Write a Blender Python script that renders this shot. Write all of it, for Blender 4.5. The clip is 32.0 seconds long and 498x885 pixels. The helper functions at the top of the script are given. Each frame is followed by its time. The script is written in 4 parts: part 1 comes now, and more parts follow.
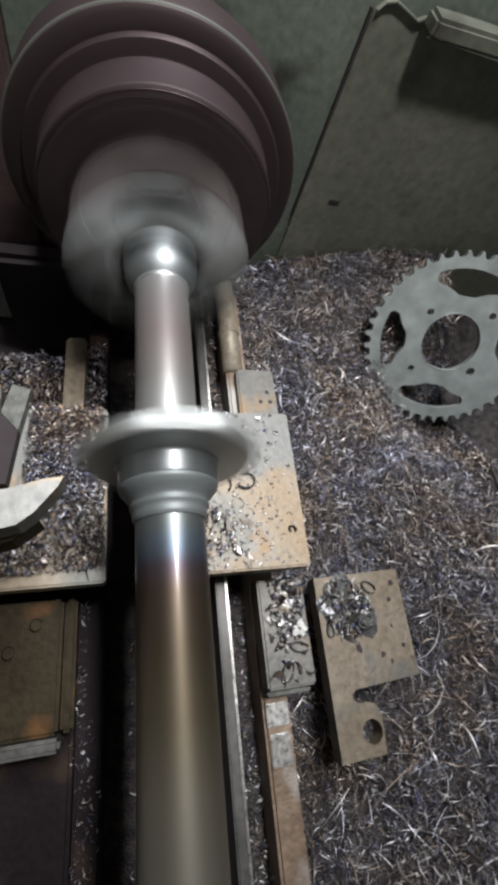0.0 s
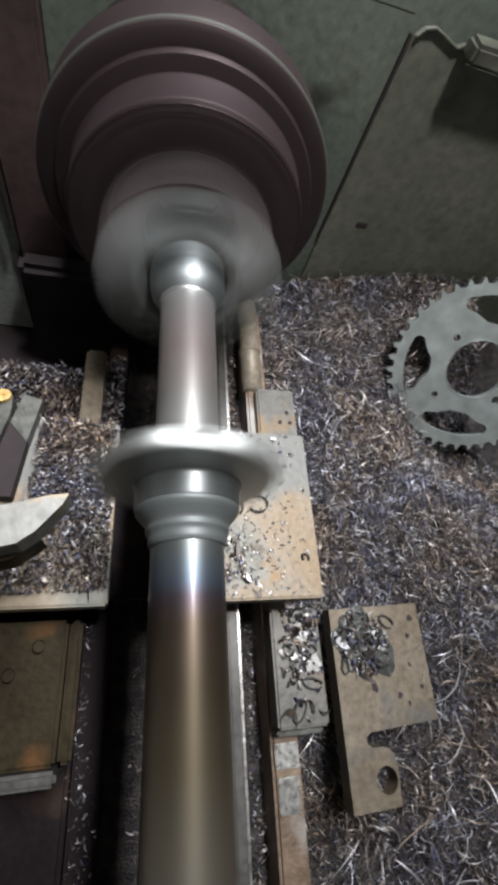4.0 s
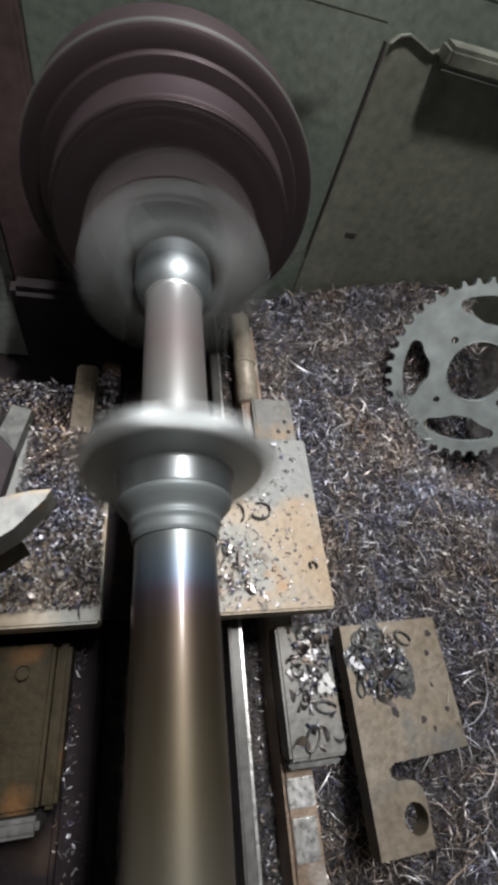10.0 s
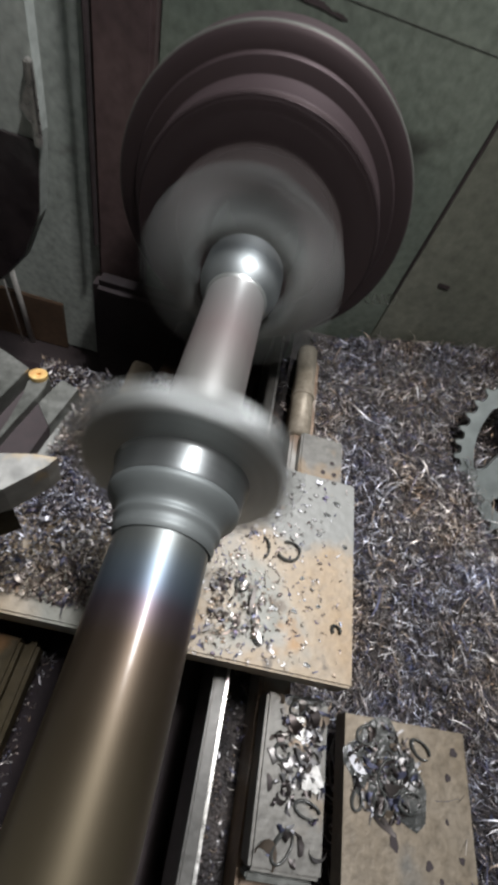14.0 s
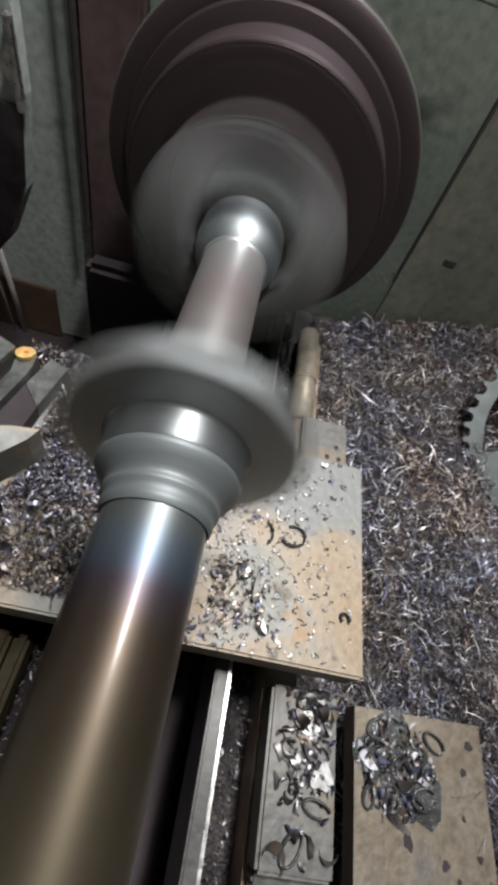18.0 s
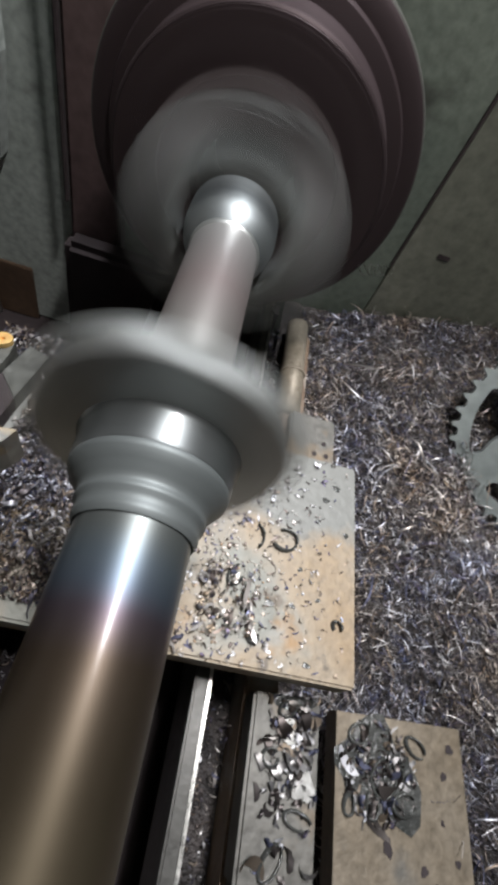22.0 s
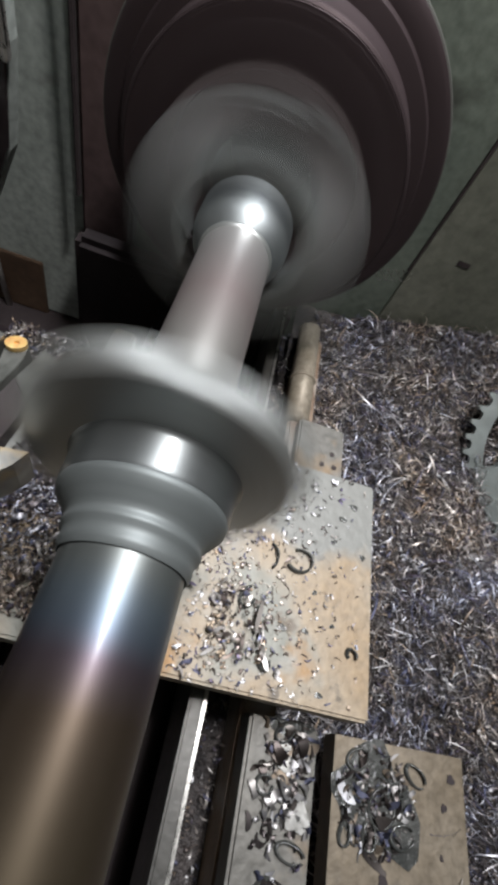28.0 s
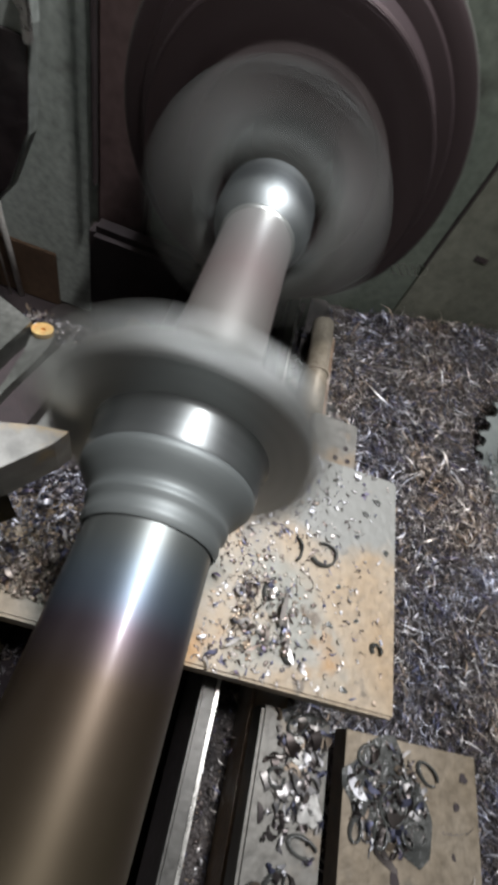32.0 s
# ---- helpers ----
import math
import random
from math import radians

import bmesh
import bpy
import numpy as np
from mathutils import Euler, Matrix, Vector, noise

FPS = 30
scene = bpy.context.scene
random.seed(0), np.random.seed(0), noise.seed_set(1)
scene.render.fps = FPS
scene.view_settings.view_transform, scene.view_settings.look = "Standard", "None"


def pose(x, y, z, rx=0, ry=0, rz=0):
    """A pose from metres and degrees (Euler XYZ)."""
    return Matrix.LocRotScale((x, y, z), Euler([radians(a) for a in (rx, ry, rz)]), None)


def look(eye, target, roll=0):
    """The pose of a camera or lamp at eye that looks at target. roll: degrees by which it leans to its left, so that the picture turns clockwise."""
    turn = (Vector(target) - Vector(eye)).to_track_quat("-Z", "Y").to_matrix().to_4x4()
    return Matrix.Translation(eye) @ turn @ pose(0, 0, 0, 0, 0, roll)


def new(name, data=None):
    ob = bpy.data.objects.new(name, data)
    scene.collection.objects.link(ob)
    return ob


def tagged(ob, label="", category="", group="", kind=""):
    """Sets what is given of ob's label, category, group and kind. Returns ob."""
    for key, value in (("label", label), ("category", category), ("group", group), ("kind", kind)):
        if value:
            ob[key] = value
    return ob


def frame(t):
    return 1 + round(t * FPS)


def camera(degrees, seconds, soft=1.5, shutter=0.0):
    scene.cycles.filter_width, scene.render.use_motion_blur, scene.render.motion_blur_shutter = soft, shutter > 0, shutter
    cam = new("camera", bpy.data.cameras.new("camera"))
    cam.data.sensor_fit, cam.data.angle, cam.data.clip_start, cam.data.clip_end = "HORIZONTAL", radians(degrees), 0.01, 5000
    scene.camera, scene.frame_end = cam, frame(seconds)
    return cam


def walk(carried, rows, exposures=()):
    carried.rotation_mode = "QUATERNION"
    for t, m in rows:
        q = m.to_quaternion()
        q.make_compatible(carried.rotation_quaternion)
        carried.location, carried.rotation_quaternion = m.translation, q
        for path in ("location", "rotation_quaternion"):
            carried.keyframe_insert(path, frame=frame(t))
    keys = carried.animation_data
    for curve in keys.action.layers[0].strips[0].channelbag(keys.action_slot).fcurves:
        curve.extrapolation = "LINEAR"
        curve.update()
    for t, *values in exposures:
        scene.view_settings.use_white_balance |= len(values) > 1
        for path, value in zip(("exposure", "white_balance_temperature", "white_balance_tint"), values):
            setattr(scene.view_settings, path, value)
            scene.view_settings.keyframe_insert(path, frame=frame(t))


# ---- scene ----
cam = camera(59.3, 32.0, soft=4.2, shutter=1.38)
PATH = [
    (0, (-0.1210, -0.0355, 0.2828), (0.1551, 0.3567, -0.5948), 31.73),
    (0.5, (-0.1175, -0.0398, 0.2755), (0.1555, 0.3630, -0.5981), 30.69),
    (1, (-0.1056, -0.0301, 0.2619), (0.1546, 0.3709, -0.6165), 29.18),
    (1.5, (-0.1075, -0.0303, 0.2693), (0.1503, 0.3787, -0.6060), 29.30),
    (2, (-0.1183, -0.0351, 0.2770), (0.1257, 0.4166, -0.5811), 27.54),
    (2.5, (-0.1171, -0.0380, 0.2739), (0.1517, 0.3935, -0.5872), 30.18),
    (3, (-0.1221, -0.0341, 0.2728), (0.1358, 0.4015, -0.5896), 29.53),
    (3.5, (-0.1253, -0.0301, 0.2729), (0.1252, 0.4073, -0.5908), 29.54),
    (5.5, (-0.1223, -0.0252, 0.2816), (0.1595, 0.3725, -0.5915), 34.84),
    (6, (-0.1321, -0.0220, 0.2885), (0.1548, 0.3930, -0.5750), 35.45),
    (6.5, (-0.1294, -0.0254, 0.2899), (0.1649, 0.3862, -0.5726), 35.81),
    (7, (-0.1344, -0.0236, 0.2956), (0.1569, 0.4026, -0.5608), 35.30),
    (7.5, (-0.1329, -0.0247, 0.2951), (0.1676, 0.4025, -0.5576), 35.50),
    (8, (-0.1295, -0.0355, 0.2876), (0.1700, 0.3937, -0.5644), 31.72),
    (8.5, (-0.1228, -0.0333, 0.2641), (0.1631, 0.4088, -0.5861), 29.88),
    (9, (-0.1131, -0.0390, 0.2497), (0.1443, 0.4352, -0.5923), 25.45),
    (9.5, (-0.1176, -0.0373, 0.2544), (0.1186, 0.4679, -0.5756), 23.87),
    (10, (-0.1150, -0.0414, 0.2529), (0.1248, 0.4624, -0.5770), 23.44),
    (10.5, (-0.1084, -0.0416, 0.2504), (0.1252, 0.4622, -0.5813), 22.65),
    (11, (-0.1078, -0.0531, 0.2461), (0.0680, 0.5037, -0.5657), 17.89),
    (11.5, (-0.1076, -0.0552, 0.2328), (0.0232, 0.5304, -0.5673), 21.38),
    (12, (-0.1038, -0.0450, 0.2332), (-0.0073, 0.5464, -0.5675), 22.47),
    (12.5, (-0.1064, -0.0466, 0.2313), (-0.0212, 0.5528, -0.5647), 23.26),
    (13, (-0.1009, -0.0377, 0.2319), (-0.0158, 0.5546, -0.5694), 22.79),
    (13.5, (-0.0978, -0.0403, 0.2278), (-0.0025, 0.5576, -0.5681), 22.94),
    (14, (-0.0968, -0.0385, 0.2244), (0.0035, 0.5524, -0.5761), 23.02),
    (14.5, (-0.0968, -0.0376, 0.2177), (0.0316, 0.5448, -0.5849), 25.29),
    (16.5, (-0.0934, -0.0414, 0.2127), (0.0134, 0.5514, -0.5856), 22.68),
    (17, (-0.0926, -0.0415, 0.2121), (0.0041, 0.5542, -0.5852), 22.09),
    (17.5, (-0.0931, -0.0390, 0.2133), (0.0123, 0.5513, -0.5870), 22.79),
    (18, (-0.0934, -0.0374, 0.2080), (0.0090, 0.5469, -0.5970), 22.52),
    (18.5, (-0.0941, -0.0348, 0.2054), (0.0278, 0.5458, -0.5996), 24.66),
    (19, (-0.0932, -0.0320, 0.2044), (0.0268, 0.5480, -0.6013), 24.84),
    (19.5, (-0.0954, -0.0249, 0.2075), (0.0235, 0.5504, -0.6017), 24.93),
    (20, (-0.0952, -0.0246, 0.2031), (0.0301, 0.5455, -0.6089), 25.86),
    (20.5, (-0.0944, -0.0243, 0.2068), (0.0361, 0.5503, -0.6012), 26.12),
    (21, (-0.0947, -0.0283, 0.2035), (0.0433, 0.5443, -0.6046), 26.40),
    (21.5, (-0.0958, -0.0307, 0.2006), (0.0543, 0.5373, -0.6086), 26.78),
    (22, (-0.0959, -0.0274, 0.2007), (0.0539, 0.5412, -0.6081), 27.79),
    (22.5, (-0.0955, -0.0258, 0.1996), (0.0480, 0.5403, -0.6121), 27.68),
    (23, (-0.0941, -0.0229, 0.2019), (0.0359, 0.5486, -0.6084), 26.42),
    (23.5, (-0.0958, -0.0196, 0.2022), (0.0416, 0.5530, -0.6060), 27.34),
    (24, (-0.0953, -0.0228, 0.1991), (0.0389, 0.5390, -0.6172), 27.20),
    (24.5, (-0.0962, -0.0204, 0.2025), (0.0343, 0.5397, -0.6156), 27.69),
    (25, (-0.0942, -0.0221, 0.2043), (0.0381, 0.5453, -0.6084), 27.49),
    (25.5, (-0.0952, -0.0221, 0.2018), (0.0419, 0.5420, -0.6125), 28.44),
    (27.5, (-0.0951, -0.0178, 0.1966), (0.0269, 0.5380, -0.6257), 27.90),
    (28, (-0.0954, -0.0162, 0.1979), (0.0386, 0.5436, -0.6198), 28.80),
    (28.5, (-0.0930, -0.0155, 0.1968), (0.0370, 0.5355, -0.6276), 28.27),
    (29, (-0.0968, -0.0157, 0.1958), (0.0358, 0.5388, -0.6257), 29.53),
    (29.5, (-0.0986, -0.0115, 0.1971), (0.0303, 0.5414, -0.6261), 29.59),
    (30, (-0.1014, -0.0084, 0.1998), (0.0288, 0.5496, -0.6197), 30.15),
    (30.5, (-0.0988, -0.0117, 0.1976), (0.0446, 0.5434, -0.6217), 30.85),
    (31, (-0.0996, -0.0163, 0.1937), (0.0289, 0.5363, -0.6298), 29.80),
    (31.5, (-0.1008, -0.0178, 0.1929), (0.0123, 0.5463, -0.6250), 29.09),
    (32, (-0.0990, -0.0207, 0.1912), (0.0259, 0.5382, -0.6286), 29.13),
]
walk(cam, [(t, look(eye, target, roll)) for t, eye, target, roll in PATH])

# ---- world and lights ----
world = bpy.data.worlds.new("world")
world.use_nodes = True
world.node_tree.nodes["Background"].inputs[0].default_value = (0.55, 0.62, 0.66, 1)
world.node_tree.nodes["Background"].inputs[1].default_value = 0.05
scene.world = world


lamp = bpy.data.lights.new("work_light", "SPOT")
lamp.energy, lamp.color, lamp.shadow_soft_size = 17.0, (1.0, 0.965, 0.965), 0.035
lamp.spot_size, lamp.spot_blend = radians(88), 1.0
new("work_light", lamp).matrix_world = look((0.0, 0.09, 0.74), (-0.07, 0.37, 0.0))
tube = bpy.data.lights.new("tube_light", "AREA")
tube.shape, tube.size, tube.size_y, tube.energy, tube.color = "RECTANGLE", 0.14, 0.9, 44.0, (0.93, 0.95, 1.0)
new("tube_light", tube).matrix_world = pose(0.14, 0.60, 1.75, 0, 0, 0)

# ---- materials ----


def material(name, low, high, rough=0.5, metal=0.0, scale=30.0, fine=220.0, bump=0.2, spots=None, spot_size=18.0, spot_cut=0.6, stretch=(1, 1, 1)):
    """Two colours mixed by coarse noise, fine grain in colour, roughness and relief, and optional spots of a third colour."""
    m = bpy.data.materials.new(name)
    m.use_nodes = True
    nt = m.node_tree
    n, link = nt.nodes, nt.links.new
    bsdf = n["Principled BSDF"]
    bsdf.inputs["Metallic"].default_value = metal
    co = n.new("ShaderNodeTexCoord")
    mp = n.new("ShaderNodeMapping")
    mp.inputs["Scale"].default_value = stretch
    link(co.outputs["Object"], mp.inputs["Vector"])
    big = n.new("ShaderNodeTexNoise")
    big.inputs["Scale"].default_value, big.inputs["Detail"].default_value = scale, 5
    small = n.new("ShaderNodeTexNoise")
    small.inputs["Scale"].default_value, small.inputs["Detail"].default_value = fine, 4
    for t in (big, small):
        link(mp.outputs["Vector"], t.inputs["Vector"])
    ramp = n.new("ShaderNodeValToRGB")
    ramp.color_ramp.elements[0].position, ramp.color_ramp.elements[1].position = 0.36, 0.66
    ramp.color_ramp.elements[0].color, ramp.color_ramp.elements[1].color = (*low, 1), (*high, 1)
    link(big.outputs["Fac"], ramp.inputs["Fac"])
    colour = ramp.outputs["Color"]
    grain = n.new("ShaderNodeMix")
    grain.data_type, grain.blend_type = "RGBA", "OVERLAY"
    grain.inputs["Factor"].default_value = 0.5
    link(colour, grain.inputs["A"])
    link(small.outputs["Fac"], grain.inputs["B"])
    colour = grain.outputs["Result"]
    if spots:
        sp = n.new("ShaderNodeTexNoise")
        sp.inputs["Scale"].default_value, sp.inputs["Detail"].default_value = spot_size, 7
        link(mp.outputs["Vector"], sp.inputs["Vector"])
        cut = n.new("ShaderNodeMapRange")
        cut.inputs["From Min"].default_value, cut.inputs["From Max"].default_value = spot_cut - 0.06, spot_cut + 0.06
        link(sp.outputs["Fac"], cut.inputs["Value"])
        mix = n.new("ShaderNodeMix")
        mix.data_type = "RGBA"
        link(cut.outputs["Result"], mix.inputs["Factor"])
        link(colour, mix.inputs["A"])
        mix.inputs["B"].default_value = (*spots, 1)
        colour = mix.outputs["Result"]
    link(colour, bsdf.inputs["Base Color"])
    rr = n.new("ShaderNodeMapRange")
    rr.inputs["To Min"].default_value, rr.inputs["To Max"].default_value = max(0.05, rough - 0.14), min(1, rough + 0.14)
    link(small.outputs["Fac"], rr.inputs["Value"])
    link(rr.outputs["Result"], bsdf.inputs["Roughness"])
    if bump:
        bp = n.new("ShaderNodeBump")
        bp.inputs["Strength"].default_value, bp.inputs["Distance"].default_value = bump, 0.002
        link(small.outputs["Fac"], bp.inputs["Height"])
        link(bp.outputs["Normal"], bsdf.inputs["Normal"])
    return m


def chip_material(name, dark, gloss=0.38, drifted=0.85):
    """Swarf: each chip takes its own tint, from bright steel to temper blue and straw."""
    m = bpy.data.materials.new(name)
    m.use_nodes = True
    nt = m.node_tree
    n, link = nt.nodes, nt.links.new
    bsdf = n["Principled BSDF"]
    geo = n.new("ShaderNodeNewGeometry")
    ramp = n.new("ShaderNodeValToRGB")
    cr = ramp.color_ramp
    cr.interpolation = "CONSTANT"
    stops = [(0.0, (0.085, 0.07, 0.064)), (0.20, (0.34, 0.32, 0.30)), (0.36, (0.17, 0.145, 0.13)), (0.52, (0.52, 0.50, 0.48)),
             (0.66, (0.11, 0.115, 0.17)), (0.78, (0.34, 0.27, 0.20)), (0.87, (0.86, 0.84, 0.82)), (0.95, (0.14, 0.12, 0.17))]
    cr.elements[0].color = (*[c * dark for c in stops[0][1]], 1)
    cr.elements[1].position, cr.elements[1].color = stops[1][0], (*[c * dark for c in stops[1][1]], 1)
    for p, c in stops[2:]:
        cr.elements.new(p).color = (*[min(0.9, v * dark) for v in c], 1)
    link(geo.outputs["Random Per Island"], ramp.inputs["Fac"])
    co = n.new("ShaderNodeTexCoord")
    drift = n.new("ShaderNodeTexNoise")
    drift.inputs["Scale"].default_value, drift.inputs["Detail"].default_value = 16, 3
    link(co.outputs["Object"], drift.inputs["Vector"])
    tint = n.new("ShaderNodeValToRGB")
    tint.color_ramp.elements[0].position, tint.color_ramp.elements[0].color = 0.36, (0.78, 0.83, 1.0, 1)
    tint.color_ramp.elements[1].position, tint.color_ramp.elements[1].color = 0.66, (1.0, 0.87, 0.75, 1)
    tint.color_ramp.elements.new(0.5).color = (0.93, 0.94, 0.98, 1)
    link(drift.outputs["Fac"], tint.inputs["Fac"])
    mul = n.new("ShaderNodeMix")
    mul.data_type, mul.blend_type = "RGBA", "MULTIPLY"
    mul.inputs["Factor"].default_value = drifted
    link(ramp.outputs["Color"], mul.inputs["A"])
    link(tint.outputs["Color"], mul.inputs["B"])
    link(mul.outputs["Result"], bsdf.inputs["Base Color"])
    bsdf.inputs["Metallic"].default_value = 0.75
    rr = n.new("ShaderNodeMapRange")
    rr.inputs["To Min"].default_value, rr.inputs["To Max"].default_value = gloss, gloss + 0.3
    link(geo.outputs["Random Per Island"], rr.inputs["Value"])
    link(rr.outputs["Result"], bsdf.inputs["Roughness"])
    return m


def brushed(nt, amount):
    """Turning lines round the y axis stretch the gloss along the bar."""
    bsdf = nt.nodes["Principled BSDF"]
    tan = nt.nodes.new("ShaderNodeTangent")
    tan.direction_type, tan.axis = "RADIAL", "Y"
    nt.links.new(tan.outputs["Tangent"], bsdf.inputs["Tangent"])
    bsdf.inputs["Anisotropic"].default_value, bsdf.inputs["Anisotropic Rotation"].default_value = amount, 0.25


def temper_shade_material(name):
    """Turned steel with heat colours in bands along the bar, some darkened for blocked light, and fine turning lines
    round it.
    """
    m = bpy.data.materials.new(name)
    m.use_nodes = True
    nt = m.node_tree
    n, link = nt.nodes, nt.links.new
    bsdf = n["Principled BSDF"]
    bsdf.inputs["Metallic"].default_value = 0.8
    co = n.new("ShaderNodeTexCoord")
    sep = n.new("ShaderNodeSeparateXYZ")
    link(co.outputs["Object"], sep.inputs["Vector"])
    wob = n.new("ShaderNodeTexNoise")
    wob.inputs["Scale"].default_value = 30
    link(co.outputs["Object"], wob.inputs["Vector"])
    add = n.new("ShaderNodeMath")
    add.operation = "MULTIPLY_ADD"
    link(wob.outputs["Fac"], add.inputs[0])
    add.inputs[1].default_value = 0.006
    link(sep.outputs["Y"], add.inputs[2])
    rng = n.new("ShaderNodeMapRange")
    rng.inputs["From Min"].default_value, rng.inputs["From Max"].default_value = -0.13, 0.155
    link(add.outputs["Value"], rng.inputs["Value"])
    ramp = n.new("ShaderNodeValToRGB")
    cr = ramp.color_ramp
    # Stops 0.25 to 0.405 also hold shade over the bar, besides heat tint.
    stops = [(0.0, (0.225, 0.215, 0.18)), (0.17, (0.18, 0.162, 0.124)), (0.25, (0.115, 0.094, 0.060)), (0.33, (0.076, 0.059, 0.038)), (0.405, (0.070, 0.051, 0.036)), (0.436, (0.078, 0.062, 0.074)),
             (0.455, (0.095, 0.118, 0.15)), (0.475, (0.125, 0.155, 0.18)), (0.50, (0.165, 0.18, 0.175)), (0.54, (0.20, 0.21, 0.195)), (0.60, (0.40, 0.41, 0.39)), (0.68, (0.53, 0.54, 0.52)), (0.76, (0.40, 0.38, 0.36)), (0.85, (0.38, 0.32, 0.31)), (1.0, (0.44, 0.44, 0.43))]
    cr.elements[0].color = (*stops[0][1], 1)
    cr.elements[1].position, cr.elements[1].color = stops[1][0], (*stops[1][1], 1)
    for p, c in stops[2:]:
        cr.elements.new(p).color = (*c, 1)
    link(rng.outputs["Result"], ramp.inputs["Fac"])
    link(ramp.outputs["Color"], bsdf.inputs["Base Color"])
    fine = n.new("ShaderNodeTexNoise")
    fine.inputs["Scale"].default_value, fine.inputs["Detail"].default_value = 160, 3
    ring = n.new("ShaderNodeMapping")
    ring.inputs["Scale"].default_value = (0.5, 3.0, 0.5)
    link(co.outputs["Object"], ring.inputs["Vector"])
    link(ring.outputs["Vector"], fine.inputs["Vector"])
    rr = n.new("ShaderNodeMapRange")
    rr.inputs["To Min"].default_value, rr.inputs["To Max"].default_value = 0.40, 0.48
    link(fine.outputs["Fac"], rr.inputs["Value"])
    link(rr.outputs["Result"], bsdf.inputs["Roughness"])
    bsdf.inputs["Coat Weight"].default_value, bsdf.inputs["Coat Roughness"].default_value = 0.30, 0.17
    brushed(nt, 0.1)
    return m


GREEN = material("green_machine_paint", (0.105, 0.130, 0.107), (0.148, 0.174, 0.141), 0.5, 0, 9, 160, 0.12, (0.02, 0.018, 0.015), 11, 0.66)
PANEL = material("grey_green_sheet_paint", (0.122, 0.130, 0.102), (0.160, 0.168, 0.134), 0.48, 0, 8, 140, 0.1, (0.05, 0.048, 0.04), 14, 0.68)
COLUMN = material("grey_green_cover_paint", (0.31, 0.345, 0.318), (0.38, 0.415, 0.388), 0.5, 0, 9, 160, 0.12, (0.09, 0.085, 0.07), 11, 0.68)
RODTAN = material("oily_tan_rod", (0.29, 0.25, 0.19), (0.38, 0.335, 0.27), 0.5, 0.3, 28, 240, 0.2)
LEVER = material("pale_worn_steel", (0.50, 0.49, 0.46), (0.66, 0.65, 0.62), 0.45, 0.1, 40, 300, 0.1)
RUSTBROWN = material("rust_brown_panel", (0.060, 0.036, 0.022), (0.100, 0.062, 0.038), 0.6, 0, 16, 160, 0.2)
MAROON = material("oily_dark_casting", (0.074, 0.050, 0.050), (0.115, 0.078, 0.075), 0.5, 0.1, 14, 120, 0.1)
# Near-black for shade in gaps, lifted by a maroon haze; also black parts.
BLACK = material("black_parts_and_gap_shade", (0.028, 0.020, 0.021), (0.044, 0.033, 0.034), 0.8, 0, 20, 200, 0.1)
CHUCK = material("dark_chuck_steel", (0.044, 0.031, 0.033), (0.066, 0.048, 0.050), 0.5, 0.6, 22, 300, 0.08)
JAW = material("worn_jaw_steel", (0.25, 0.268, 0.26), (0.33, 0.35, 0.34), 0.5, 0.55, 40, 300, 0.1)
JAWSIDE = material("stained_jaw_steel", (0.085, 0.070, 0.068), (0.135, 0.115, 0.110), 0.5, 0.5, 40, 300, 0.1)
SKIRT = material("oily_black_enamel", (0.020, 0.016, 0.017), (0.034, 0.027, 0.028), 0.2, 0, 30, 70, 0.45)
BRIGHT = material("bright_turned_steel", (0.27, 0.295, 0.30), (0.35, 0.375, 0.38), 0.50, 0.95, 40, 400, 0.05)
TEMPER_SHADE = temper_shade_material("heat_tinted_shaded_steel")
HUB = material("turned_hub_steel", (0.20, 0.215, 0.215), (0.26, 0.275, 0.275), 0.42, 0.85, 40, 400, 0.06)
FLANGE = material("freshly_turned_flange_steel", (0.48, 0.50, 0.485), (0.58, 0.60, 0.585), 0.40, 0.9, 40, 400, 0.06)
NECK = material("dull_turned_steel", (0.15, 0.167, 0.165), (0.20, 0.217, 0.213), 0.56, 0.6, 40, 400, 0.06)
brushed(HUB.node_tree, 0.4)
oiled = HUB.node_tree.nodes["Principled BSDF"].inputs
oiled["Coat Weight"].default_value, oiled["Coat Roughness"].default_value = 0.5, 0.12
RUSTY = material("oily_rusted_plate", (0.285, 0.205, 0.12), (0.30, 0.265, 0.21), 0.55, 0.15, 16, 200, 0.25, (0.30, 0.30, 0.28), 20, 0.63)
nt = RUSTY.node_tree
sepy = nt.nodes.new("ShaderNodeSeparateXYZ")
obco = nt.nodes.new("ShaderNodeTexCoord")
edge = nt.nodes.new("ShaderNodeTexNoise")
edge.inputs["Scale"].default_value, edge.inputs["Detail"].default_value = 34, 6
ease = nt.nodes.new("ShaderNodeMath")
ease.operation = "MULTIPLY_ADD"
ease.inputs[1].default_value = 0.07
fade = nt.nodes.new("ShaderNodeMapRange")
fade.inputs["From Min"].default_value, fade.inputs["From Max"].default_value = 0.094, 0.112
blend = nt.nodes.new("ShaderNodeMix")
blend.data_type = "RGBA"
blend.inputs["B"].default_value = (0.205, 0.207, 0.19, 1)
nt.links.new(obco.outputs["Object"], sepy.inputs["Vector"])
nt.links.new(obco.outputs["Object"], edge.inputs["Vector"])
nt.links.new(edge.outputs["Fac"], ease.inputs[0])
nt.links.new(sepy.outputs["Y"], ease.inputs[2])
nt.links.new(ease.outputs["Value"], fade.inputs["Value"])
nt.links.new(fade.outputs["Result"], blend.inputs["Factor"])
under = nt.nodes["Principled BSDF"].inputs["Base Color"].links[0].from_socket
